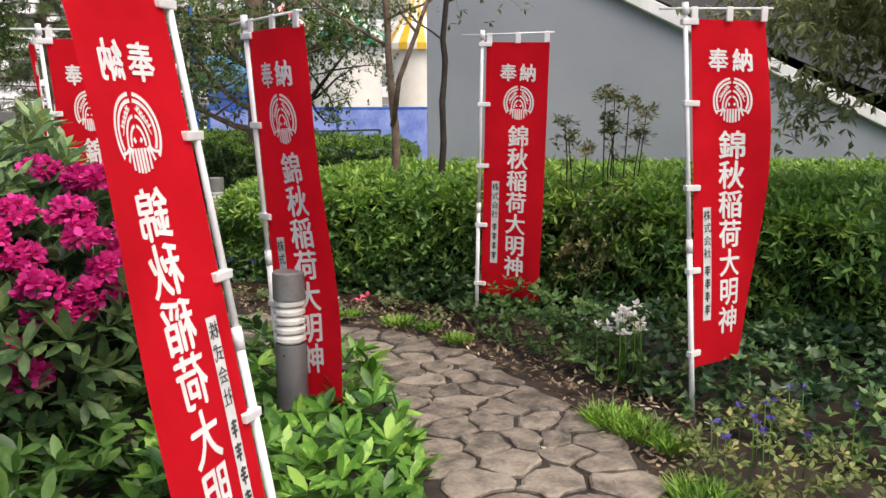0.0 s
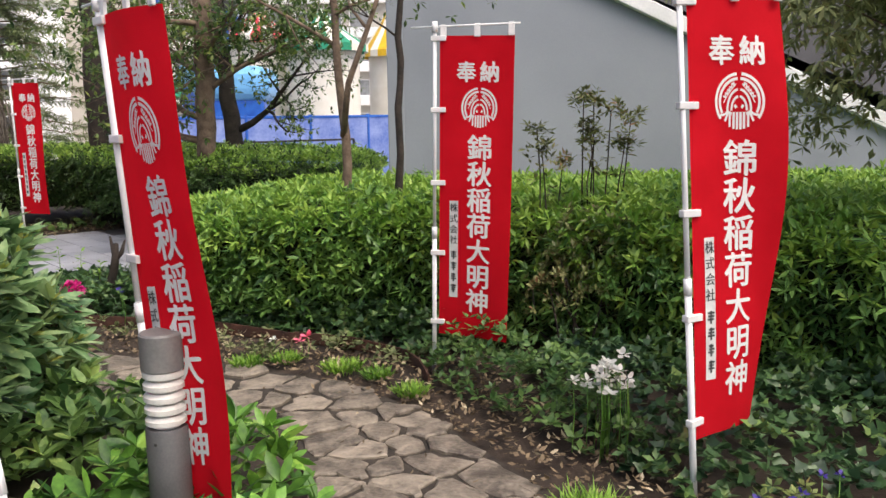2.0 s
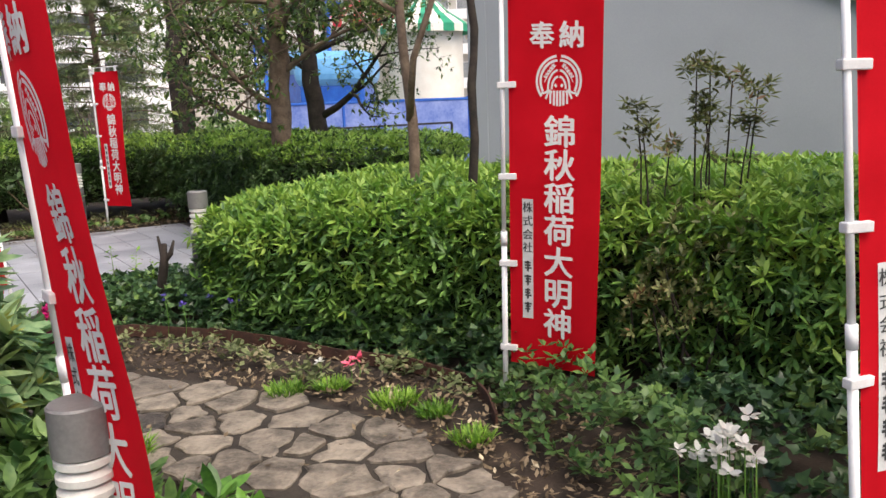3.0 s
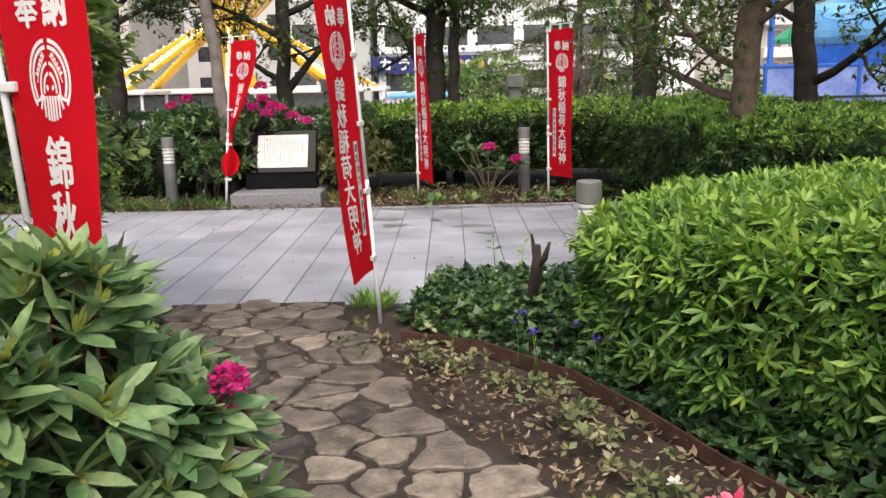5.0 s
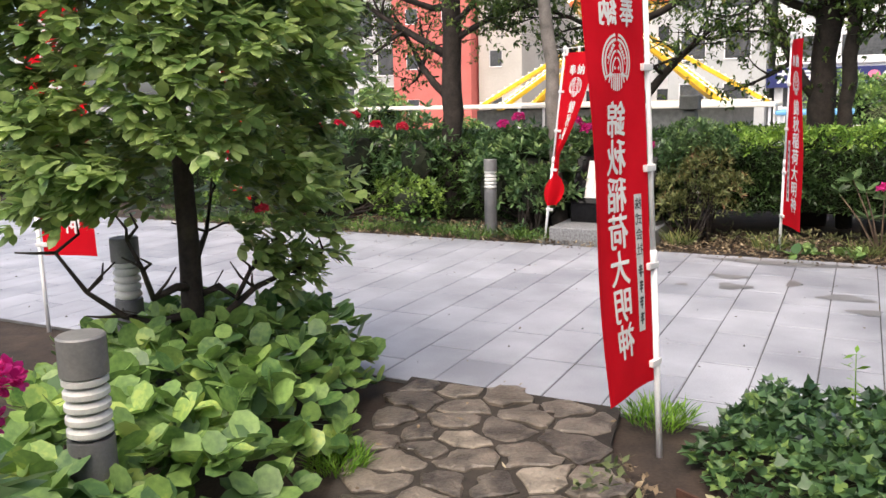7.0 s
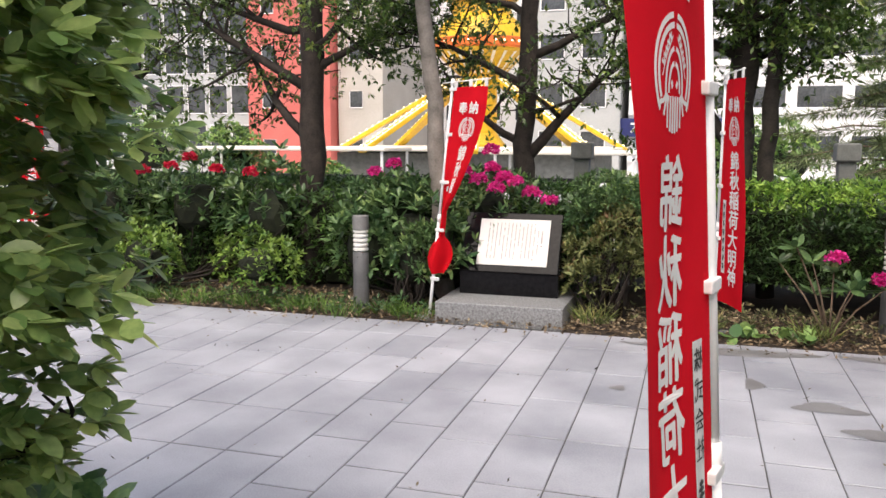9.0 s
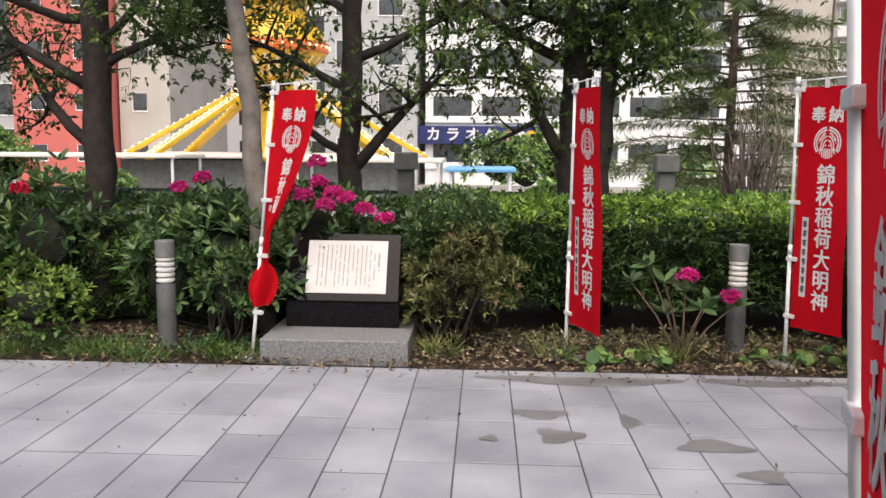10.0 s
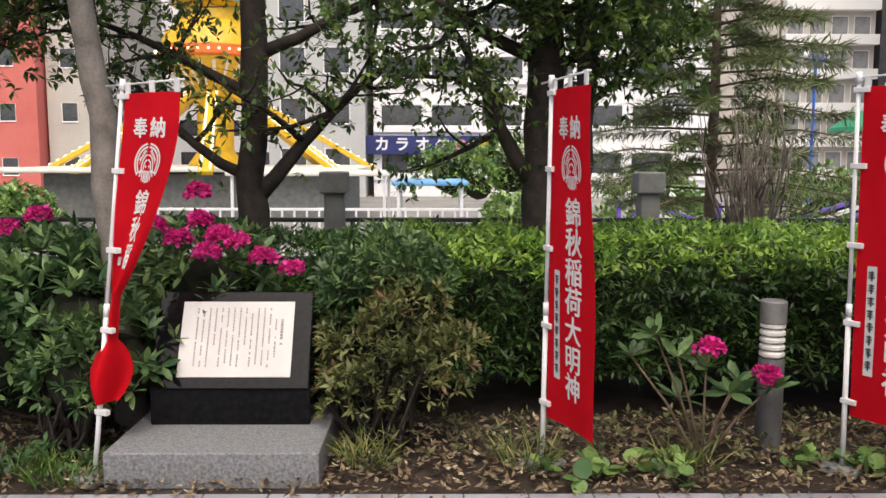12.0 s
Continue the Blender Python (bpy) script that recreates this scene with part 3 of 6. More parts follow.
def emblem_2d():
    """The round rice-sheaf crest, one unit in radius."""
    bands = []
    for s in (-1, 1):
        for r in (0.94, 0.78):
            bands.append(([(s * x, y) for x, y in arc(0, 0, r, r, 84 if r > 0.9 else 86, -38 if r > 0.9 else -30, 18)], 0.1))
        for r in (0.46, 0.3):
            bands.append(([(s * x, y) for x, y in arc(0, -0.28, r, r * 1.5, 84, -4, 10)], 0.085))
        for k in range(5):
            x, y = 0.2 + 0.085 * k, 0.56 - 0.105 * k
            bands.append(([(s * x, y), (s * (x + 0.11), y + 0.05)], 0.06))
            bands.append(([(s * (x - 0.01), y - 0.03), (s * (x + 0.02), y + 0.1)], 0.05))
        bands.append(([(s * 0.12, 0.6), (s * 0.45, 0.24), (s * 0.62, -0.05)], 0.035))
        bands.append(([(s * 0.1, -0.22), (s * 0.17, -0.12)], 0.1))
        for k in range(3):
            bands.append(([(s * (0.3 + 0.05 * k), -0.36 + 0.02 * k), (s * (0.36 + 0.11 * k), -0.5 + 0.03 * k), (s * (0.36 + 0.2 * k), -0.87 + 0.2 * k)], 0.085))
    for x in (-0.2, -0.066, 0.066, 0.2):
        bands.append(([(x, -0.36), (x * 1.02, -0.97 + abs(x) * 0.2)], 0.095))
    vs, fs = [], []
    for pts, w in bands:
        dense = []
        for a, b in zip(pts[:-1], pts[1:]):
            for q in range(3):
                dense.append((a[0] + (b[0] - a[0]) * q / 3, a[1] + (b[1] - a[1]) * q / 3))
        dense.append(pts[-1])
        v, f = stroke(dense if len(pts) < 6 else pts, w)
        o = len(vs)
        vs += v
        fs += [tuple(i + o for i in q) for q in f]
    return np.array(vs), fs


EMBLEM = emblem_2d()
GLYPHS = [(text_mesh("奉", 0.116), 0.155, 0.21), (text_mesh("納", 0.116), 0.29, 0.21)]
for i, ch in enumerate("錦秋稲荷大明神"):
    GLYPHS.append((text_mesh(ch, 0.148), 0.238, 0.645 + 0.1555 * i))


def banner(base, top, ang, ang_low=None, ripple=0.03, phase=0.0, cloth_top=2.05, label="", twist=0.0, drop=0.0, tilt_cloth=0.0, width=CLOTH_W, seed=1):
    """A tall red votive banner on a leaning white pole. ang: the way the cloth flies from the pole, at its top and foot."""
    ang_low = ang if ang_low is None else ang_low
    t = thing("banner", label, "banner", "red votive banners along the path", pose(base[0], base[1], 0))
    pole_h = cloth_top + 0.05
    lean = Vector((top[0] - base[0], top[1] - base[1], pole_h))

    def on_pole(z):
        return lean * (z / pole_h)

    up = lean.normalized()

    def cloth(s, d, lift=0.0):
        """s metres from the pole, d metres below the cloth's top."""
        q = min(max(d / CLOTH_H, 0), 1)
        a = radians(ang + (ang_low - ang) * q ** 1.5)
        squeeze, shift, zz = 1.0, 0.0, cloth_top - d
        if twist:
            k = min(max((q - 0.1) / 0.56, 0), 1)
            bag = math.sin(math.pi * min(max((q - 0.8) / 0.22, 0), 1)) ** 0.8
            squeeze = 1 - 0.9 * k ** 1.2 + 0.45 * bag
            shift = -0.1 * bag - 0.02 * k
            zz = cloth_top - d * 0.93
            a += radians(25 * k)
        x = 0.03 + shift + s * squeeze
        e = Vector((math.cos(a), math.sin(a), 0))
        nrm = Vector((math.sin(a), -math.cos(a), 0))
        w = ripple * (s / CLOTH_W) * (math.sin(3.1 * q + 5.0 * s + phase) + 0.45 * math.sin(7.5 * q - 9 * s + phase * 2.3))
        if twist:
            w += 0.035 * (k + bag) * math.sin(15 * s + 6 * q)
        p = on_pole(zz) + e * x + nrm * (w + lift)
        p.z -= tilt_cloth * s * (0.2 + 0.8 * q) + drop * (s / CLOTH_W) * q
        return p

    # pole, socket and cross bar
    part("pole", tubes("pole", [([on_pole(-0.05 if z < 0.01 else z) for z in (0, 0.35, 0.9)], [0.0145] * 3), ([on_pole(z) for z in (0.88, 1.5, pole_h)], [0.0115] * 3),
                                ([on_pole(0.86), on_pole(0.93)], [0.017, 0.017]), ([on_pole(pole_h - 0.03), on_pole(pole_h + 0.03)], [0.02, 0.016])], M_pole, 10), None, t)
    a0 = radians(ang)
    e0 = Vector((math.cos(a0), math.sin(a0), 0.02))
    part("cross_bar", tubes("cross_bar", [([on_pole(pole_h) - e0 * 0.14, on_pole(pole_h) + e0 * (width + 0.06)], [0.0055, 0.0055])], M_pole, 6), None, t)
    # cloth
    ns, nd = 14, 60
    verts = [cloth(width * i / ns, CLOTH_H * j / nd) for j in range(nd + 1) for i in range(ns + 1)]
    faces = [(j * (ns + 1) + i, j * (ns + 1) + i + 1, (j + 1) * (ns + 1) + i + 1, (j + 1) * (ns + 1) + i) for j in range(nd) for i in range(ns)]
    cl = part("cloth", mesh_from("cloth", verts, faces, M_cloth, smooth=True), None, t, "bright red cloth, slightly rippled")

    def printed(name, pts, fcs, mat, parent, lift=0.0025, label=""):
        vs, fs = [], []
        for side in (-1, 1):
            o = len(vs)
            vs += [cloth(p[0], p[1], side * (lift + (p[2] if len(p) > 2 else 0))) for p in pts]
            fs += [tuple(i + o for i in (f if side > 0 else f[::-1])) for f in fcs]
        return part(name, mesh_from(name, vs, fs, mat), None, parent, label)

    sc = width / 0.43
    for (v, f), cx, cd in GLYPHS:
        if twist and cd > 1.1:
            continue
        pts, fcs, lifts = [], [], []
        for n_, (ox, oy) in enumerate(((0, 0), (0.0035, 0.0018), (-0.0035, -0.0018), (0.0, 0.003))):
            o = len(pts)
            pts += [(cx * sc + p[0] * sc + ox, cd - p[1] * 1.06 + oy, 0.0004 * n_) for p in v]
            fcs += [tuple(i + o for i in q) for q in f]
        printed("character", pts, fcs, M_print, cl)
    ev, ef = EMBLEM
    printed("crest", [(0.232 * sc + p[0] * 0.106 * sc, 0.405 - p[1] * 0.118) for p in ev], ef, M_print, cl, label="white round rice-sheaf crest")
    grid = [(0.062 * sc + 0.052 * sc * i / 2, 0.955 + 0.6 * j / 12) for j in range(13) for i in range(3)]
    gf = [(j * 3 + i, j * 3 + i + 1, (j + 1) * 3 + i + 1, (j + 1) * 3 + i) for j in range(12) for i in range(2)]
    if twist:
        grid, gf = grid[:6], gf[:2]
    printed("name_strip", grid, gf, M_label, cl, 0.0022, "pale grey strip with dark unreadable writing")
    bars, bf = [], []
    rr = random.Random(seed)
    lettered = base[1] < 9
    for k, ch in enumerate("株式会社" if lettered else ""):
        v, f = text_mesh(ch, 0.05)
        for n_, ox in enumerate((-0.001, 0.001)):
            o = len(bars)
            bars += [(0.088 * sc + p[0] * sc + ox, 1.0 + 0.066 * k - p[1] * 1.1, 0.0003 * n_) for p in v]
            bf += [tuple(i + o for i in q) for q in f]
    for k in range(8):
        if lettered and k < 4:
            continue
        d0 = 0.985 + 0.07 * k
        for q in range(4):
            o = len(bars)
            x0, x1 = 0.069 + rr.random() * 0.008, 0.107 - rr.random() * 0.008
            y0 = d0 + q * 0.0135
            if q == 3:
                x0, x1, y0 = 0.083, 0.093, d0 - 0.004
            h = 0.009 if q < 3 else 0.054
            bars += [(x0 * sc, y0), (x1 * sc, y0), (x1 * sc, y0 + h), (x0 * sc, y0 + h)]
            bf.append((o, o + 1, o + 2, o + 3))
    if not twist:
        printed("ink", bars, bf, M_ink, cl, 0.004)
    # tabs
    for d in (0.015, 0.42, 0.85, 1.28, 1.72):
        c = on_pole(cloth_top - d)
        aa = radians(ang + (ang_low - ang) * (d / CLOTH_H) ** 1.5)
        m = Matrix.Translation(c) @ Matrix.Rotation(aa, 4, "Z")
        part("tab", box(0.088, 0.034, 0.03, (0.022, 0, 0), 0.004, m=m), M_tab, t)
    for s in (0.02, width * 0.5, width - 0.02):
        m = Matrix.Translation(on_pole(pole_h - 0.028) + e0 * (0.03 + s)) @ Matrix.Rotation(a0, 4, "Z")
        part("tab", box(0.036, 0.014, 0.075, (0, 0, 0), 0.004, m=m), M_tab, t)
    if base[1] > 9:
        part("foot", box(0.2, 0.2, 0.04, (0, 0, 0.0), 0.01), M_concrete, t, "small square concrete foot")
    return t


banner((-0.45, 2.45), (-0.865, 2.78), 253, 250, 0.03, 0.4, 1.945, "red votive banner seen from behind, leaning beside pink flowers", seed=1)
banner((-0.79, 4.02), (-0.91, 4.0), -48, -42, 0.04, 1.2, 1.95, "red votive banner hanging behind a grey bollard", tilt_cloth=0.0, drop=-0.12, seed=2)
banner((0.235, 6.08), (0.265, 5.9), -8, -14, 0.02, 2.2, 2.05, "red votive banner in front of the clipped hedge", seed=3, tilt_cloth=0.08)
banner((1.32, 4.26), (1.22, 4.38), 12, 42, 0.05, 4.0, 2.045, "red votive banner standing in ivy beside the path", seed=4, width=0.43)
banner((-2.16, 4.895), (-2.27, 4.84), 22, -20, 0.025, 0.3, 2.0, "red votive banner rising out of a rhododendron bush", seed=5, width=0.33)
banner((-3.475, 7.538), (-3.61, 7.493), -63, -64, 0.035, 5.2, 2.145, "red votive banner at the mouth of the stone path", seed=6)
banner((-6.87, 11.60), (-6.84, 11.59), -35, -20, 0.025, 1.7, 2.085, "red votive banner on a concrete foot before the far hedge", seed=7, tilt_cloth=0.05)
banner((-5.55, 12.64), (-5.58, 12.65), -17, -15, 0.02, 2.9, 2.105, "red votive banner beside a bollard before the far hedge", seed=8)
banner((-8.61, 9.86), (-8.71, 10.17), 9, 14, 0.015, 0.9, 2.07, "red votive banner twisted round its pole beside the memorial stone", twist=1.0, seed=9)
banner((-7.15, 4.83), (-7.14, 4.83), 60, 60, 0.03, 2.5, 2.35, "red votive banner half hidden by the camellia leaves", seed=11)
banner((-12.3, 6.9), (-12.25, 6.9), 30, 30, 0.03, 0.5, 2.1, "distant red votive banner half hidden by the camellia", seed=10)

# ---------------------------------------------------------------- bollards
def bollard(m, h=0.86, label="dark grey cylindrical bollard light with white louvres"):
    t = thing("bollard_light", label, "bollard", "bollard lights along the path", m)
    part("body", lathe([(0.075, -0.05), (0.075, h - 0.352), (0.072, h - 0.345)], 28, "body", M_bol), None, t)
    part("lens", lathe([(0.05, h - 0.345), (0.05, h - 0.13)], 24, "lens", M_lens), None, t)
    for k in range(5):
        z = h - 0.335 + 0.043 * k
        part("louvre", lathe([(0.06, z), (0.073, z + 0.005), (0.073, z + 0.022), (0.06, z + 0.036)], 28, "louvre", M_lens), None, t, "white louvre ring")
    part("cap", lathe([(0.072, h - 0.135), (0.0765, h - 0.13), (0.0765, h - 0.006), (0.071, h)], 28, "cap", M_bolcap), None, t, "paler grey cap")
    part("screw", box(0.012, 0.006, 0.012, (0, -0.075, h - 0.39), 0.002), M_ink, t)
    return t


first = bollard(pose(-0.72, 3.86, 0, 0, 0, -15), 0.86)
for x, y, h, r in ((-2.25, 8.15, 0.94, 5), (-5.99, 12.72, 0.89, 40), (-9.3, 9.52, 0.89, 40), (-3.36, 5.18, 0.9, 60), (-5.37, 5.37, 0.9, 60)):
    c = copy_thing(first, pose(x, y, h - 0.86, 0, 0, r))

# ---------------------------------------------------------------- memorial stone
mem = thing("memorial_stone", "black memorial stone with white inscribed panel on granite base", "monument", m=Matrix.Translation(uv(0, 0)) @ UVROT)
part("plinth", box(1.145, 0.86, 0.2, (0.715, 13.22 + 0.43, 0.07), 0.008), M_granite, mem, "grey granite plinth")
part("block", box(0.93, 0.36, 0.232, (0.706, 13.86, 0.286), 0.006), M_black, mem, "black granite block")
tl = 1.08
slab_m = Matrix.Translation((0.706, 13.8, 0.655)) @ Matrix.Rotation(tl, 4, "X")
part("slab", box(0.925, 0.6, 0.14, (0, 0.0, -0.075), 0.008, m=slab_m), M_black, mem, "sloping black polished slab")
pan = part("panel", box(0.665, 0.462, 0.008, (0.02, 0.0, 0.0), 0.002, m=slab_m), M_panel, mem, "white panel with columns of small writing")
bars, bf = [], []
rr = random.Random(3)
for c in range(15):
    x = 0.285 - c * 0.036
    yy = 0.19 if c > 1 else 0.12
    stop = -0.16 + (0.12 if c in (0, 6, 11) else 0)
    while yy > stop:
        h = 0.007 + rr.random() * 0.01
        if rr.random() < 0.86:
            o = len(bars)
            w = 0.0045 if c else 0.008
            bars += [slab_m @ Vector((x - w, yy, 0.0065)), slab_m @ Vector((x + w, yy, 0.0065)), slab_m @ Vector((x + w, yy - h, 0.0065)), slab_m @ Vector((x - w, yy - h, 0.0065))]
            bf.append((o, o + 3, o + 2, o + 1))
        yy -= h + 0.004
M_faint = surface("faded_ink", (0.2, 0.19, 0.18), (0.34, 0.32, 0.3), 0.6, 30, 200, 0.0)
part("inscription", mesh_from("inscription", bars, bf, M_faint), None, pan)

# ---------------------------------------------------------------- hedges
MAIN = [(-1.74, 7.58), (-0.95, 7.13), (0.0, 6.95), (0.9, 6.62), (1.7, 6.05), (2.5, 5.5), (3.6, 4.9), (5.6, 4.4), (7.5, 9.2), (0.1, 9.2), (-0.4, 9.75), (-2.35, 9.5), (-2.16, 8.0)]
hedge("clipped_hedge", "broad clipped evergreen hedge with lime-green new shoots", MAIN, 0.97, 360, 430, 0.095, 0.85, skip=(7, 8), k=7, wr=0.27, shape=LONG, side_fresh=2.0, dip=(-0.6, -1.9, 0.17))
BACK = [tuple(uv(1.35, 14.35)[:2]), tuple(uv(4.9, 14.25)[:2]), (-3.75, 12.05), (-2.55, 10.75), (-1.0, 10.2), (-0.4, 9.95), (-0.4, 12.5), (-3.0, 15.0), tuple(uv(7.5, 16.2)[:2]), tuple(uv(1.35, 16.2)[:2])]
# Shade of the sides is in the leaf colour; new shoots only near the top.
hedge("long_hedge", "long clipped hedge in front of a black rail", BACK, 1.12, 380, 460, 0.078, 0.8, [M_hedge_shaded, M_hedge_new], skip=(5, 6, 7), wr=0.32, side_fresh=9.0, low=0.26)
LEFT_BACK = [tuple(uv(u, v)[:2]) for u, v in ((-12, 14.6), (-1.3, 14.5), (1.35, 14.5), (1.35, 16.2), (-12, 16.2))]
hedge("dark_hedge", "dark evergreen hedge behind the memorial stone", LEFT_BACK, 1.08, 220, 260, 0.08, 0.18, [M_hedge_dark, M_hedge], skip=(2, 3))

# ---------------------------------------------------------------- rhododendrons and other shrubs
shrub("rhododendron", "rhododendron bush covered in magenta flowers beside a banner",
      [((-2.05, 4.0, 0.75), (0.62, 0.55, 0.6)), ((-2.6, 3.7, 0.65), (0.6, 0.6, 0.6)), ((-1.7, 3.6, 0.5), (0.45, 0.42, 0.45)), ((-1.9, 3.4, 0.45), (0.4, 0.3, 0.42))], 520, 0.145, M_rhodo, 8, 0.33, BROAD, bud=None,
      flowers=[(-1.85, 3.87, 1.33), (-1.62, 3.8, 1.29), (-1.5, 3.72, 1.3), (-1.78, 3.5, 1.18), (-1.48, 3.45, 1.08), (-1.35, 3.6, 1.0), (-1.42, 3.42, 0.86), (-1.6, 3.3, 0.9),
               (-1.75, 3.25, 0.66), (-1.9, 3.3, 0.95), (-2.05, 3.35, 1.05), (-1.95, 3.2, 0.82), (-2.2, 3.6, 1.25), (-1.33, 3.75, 1.2), (-1.62, 3.35, 0.76), (-1.3, 3.55, 1.12), (-1.72, 3.42, 1.0),
               (-1.55, 3.5, 1.18), (-1.4, 3.5, 0.95), (-1.85, 3.4, 1.1), (-1.68, 3.28, 0.55), (-1.5, 3.36, 0.8)], fsize=0.095)


def rhododendron_near():
    """The big-leaved bush that the path passes closely: each leaf is a piece of its own."""
    t = thing("rhododendron", "large-leaved rhododendron with yellow-green buds and one pink flower", "shrub")
    lobes = [((-2.02, 4.6, 0.64), (0.5, 0.42, 0.5)), ((-1.84, 4.96, 0.38), (0.34, 0.28, 0.38)), ((-2.4, 4.26, 0.96), (0.55, 0.48, 0.58)), ((-1.95, 4.38, 0.45), (0.36, 0.36, 0.45))]
    P, A = [], []
    for (c, r), n in zip(lobes, (200, 90, 120, 70)):
        p, a = blob_points(c, r, n)
        P.append(p); A.append(a)
    P, A = np.concatenate(P), np.concatenate(A)
    ok = P[:, 2] > 0.12
    P, A = P[ok], A[ok]
    B, D, L, I = rosettes(P, A, 8, 0.165, 1.0)
    leaf = leaf_mesh("leaf", [[0, 0, 0]], [[1, 0, 0]], 1.0, 0.33, M_rhodo_obj, ((0.12, 0.4), (0.35, 0.95), (0.6, 1.0), (0.85, 0.55)), 0.12, 0.18, flat=1.0)
    order = np.argsort(np.linalg.norm(B[:, :2] - np.array([-1.2, 5.0]), axis=1))
    for i in order[:300]:
        d = Vector(D[i]).normalized()
        s = d.cross(Vector((0, 0, 1)) + Vector(rng.normal(0, 0.3, 3)))
        s.normalize()
        u_ = s.cross(d)
        m = Matrix((( d.x, -s.x, u_.x, B[i][0]), (d.y, -s.y, u_.y, B[i][1]), (d.z, -s.z, u_.z, B[i][2]), (0, 0, 0, 1))) @ Matrix.Diagonal((L[i], L[i], L[i], 1))
        ob = new("leaf", leaf)
        ob.parent = t
        ob.matrix_basis = m
    rest = order[300:]
    tagged(part("foliage", leaf_mesh("foliage", B[rest], D[rest], L[rest], L[rest] * 0.33, leafy("rhododendron_leaf_rest", (0.08, 0.18, 0.07), (0.34, 0.48, 0.22), rough=0.32, tl=0.3), BROAD), None, t), kind="stuff")
    B2, D2, L2, _ = rosettes(P, A, 5, 0.075, 0.28)
    tagged(part("young_growth", leaf_mesh("young_growth", B2, D2, L2, L2 * 0.26, M_rhodo_bud, LONG), None, t, "yellow-green buds"), kind="stuff")
    ways = []
    for i in range(0, len(P), 4):
        g = np.array([-1.95 + rng.normal(0, 0.12), 4.7 + rng.normal(0, 0.12), 0.0])
        ways.append(([g, (g + P[i]) / 2 + np.array([0, 0, -0.1]), P[i]], [0.018, 0.011, 0.005]))
    for way in ways:
        part("stem", tubes("stem", [way], M_bark_tan, 6), None, t)
    for f in ((-1.57, 5.09, 0.76), (-1.6, 5.1, 0.66), (-2.4, 5.05, 1.07), (-2.42, 5.0, 0.98)):
        flower_truss(t, f, 0.055, M_flower)
    # Dark solid lobes put the shade behind the leaves.
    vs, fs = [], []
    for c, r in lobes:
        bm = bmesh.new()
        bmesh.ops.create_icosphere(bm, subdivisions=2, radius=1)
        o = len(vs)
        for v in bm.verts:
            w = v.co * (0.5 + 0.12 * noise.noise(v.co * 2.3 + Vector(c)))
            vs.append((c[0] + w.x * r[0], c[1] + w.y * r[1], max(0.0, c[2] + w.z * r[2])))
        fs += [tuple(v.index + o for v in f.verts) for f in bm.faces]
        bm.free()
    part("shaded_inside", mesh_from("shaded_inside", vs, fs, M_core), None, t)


M_rhodo_obj = surface("rhododendron_leaf_near", (0.11, 0.235, 0.1), (0.42, 0.56, 0.28), 0.3, 3, 40, 0.06, pieces=0.45, through_light=0.3, tint=(0.42, 0.54, 0.2))
rhododendron_near()


def uvb(u, v, z, ru, rv, rz):
    p = uv(u, v, z)
    return ((p.x, p.y, z), (ru, rv, rz))


def uvp(u, v, z):
    p = uv(u, v, z)
    return (p.x, p.y, z)


shrub("rhododendron", "flowering rhododendron with a cluster of magenta blooms behind the memorial stone",
      [uvb(-0.35, 14.15, 0.62, 0.6, 0.45, 0.5), uvb(0.35, 14.5, 0.85, 0.55, 0.45, 0.42), uvb(-0.7, 14.45, 0.8, 0.5, 0.5, 0.45), uvb(0.0, 13.95, 0.45, 0.45, 0.3, 0.4), uvb(-0.85, 14.0, 0.5, 0.5, 0.32, 0.48)], 480, 0.12, M_rhodo, 7, 0.34, BROAD,
      flowers=[uvp(0.42, 14.2, 1.33), uvp(0.55, 14.15, 1.24), uvp(0.3, 14.12, 1.22), uvp(0.5, 14.05, 1.14), uvp(0.68, 14.1, 1.2), uvp(0.82, 14.15, 1.1), uvp(0.98, 14.2, 1.02), uvp(0.38, 14.3, 1.5),
               uvp(-0.85, 14.3, 1.26), uvp(-0.65, 14.3, 1.35), uvp(0.15, 14.1, 1.3)], fsize=0.085)
shrub("rhododendron", "rhododendron with red and pink blooms in the far bed",
      [uvb(-2.2, 14.5, 0.75, 0.7, 0.5, 0.6), uvb(-3.2, 14.6, 0.8, 0.7, 0.5, 0.62), uvb(-4.4, 14.6, 0.7, 0.8, 0.5, 0.6)], 330, 0.13, M_rhodo, 7, 0.34, BROAD,
      flowers=[uvp(-3.0, 14.2, 1.4), uvp(-3.2, 14.15, 1.3), uvp(-2.6, 14.1, 1.28), uvp(-2.2, 14.1, 1.25), uvp(-3.6, 14.2, 1.25)], flower_mat=M_flower_red, fsize=0.08)
shrub("low_shrub", "low light-green shrub along the far edge of the pavement", [uvb(-2.0, 13.85, 0.3, 0.8, 0.32, 0.34), uvb(-3.4, 13.85, 0.32, 0.9, 0.35, 0.36), uvb(-4.9, 13.85, 0.3, 0.9, 0.35, 0.34)], 700, 0.07,
      leafy("low_shrub_leaf", (0.05, 0.12, 0.02), (0.22, 0.33, 0.06)), 6, 0.5, SMALL)
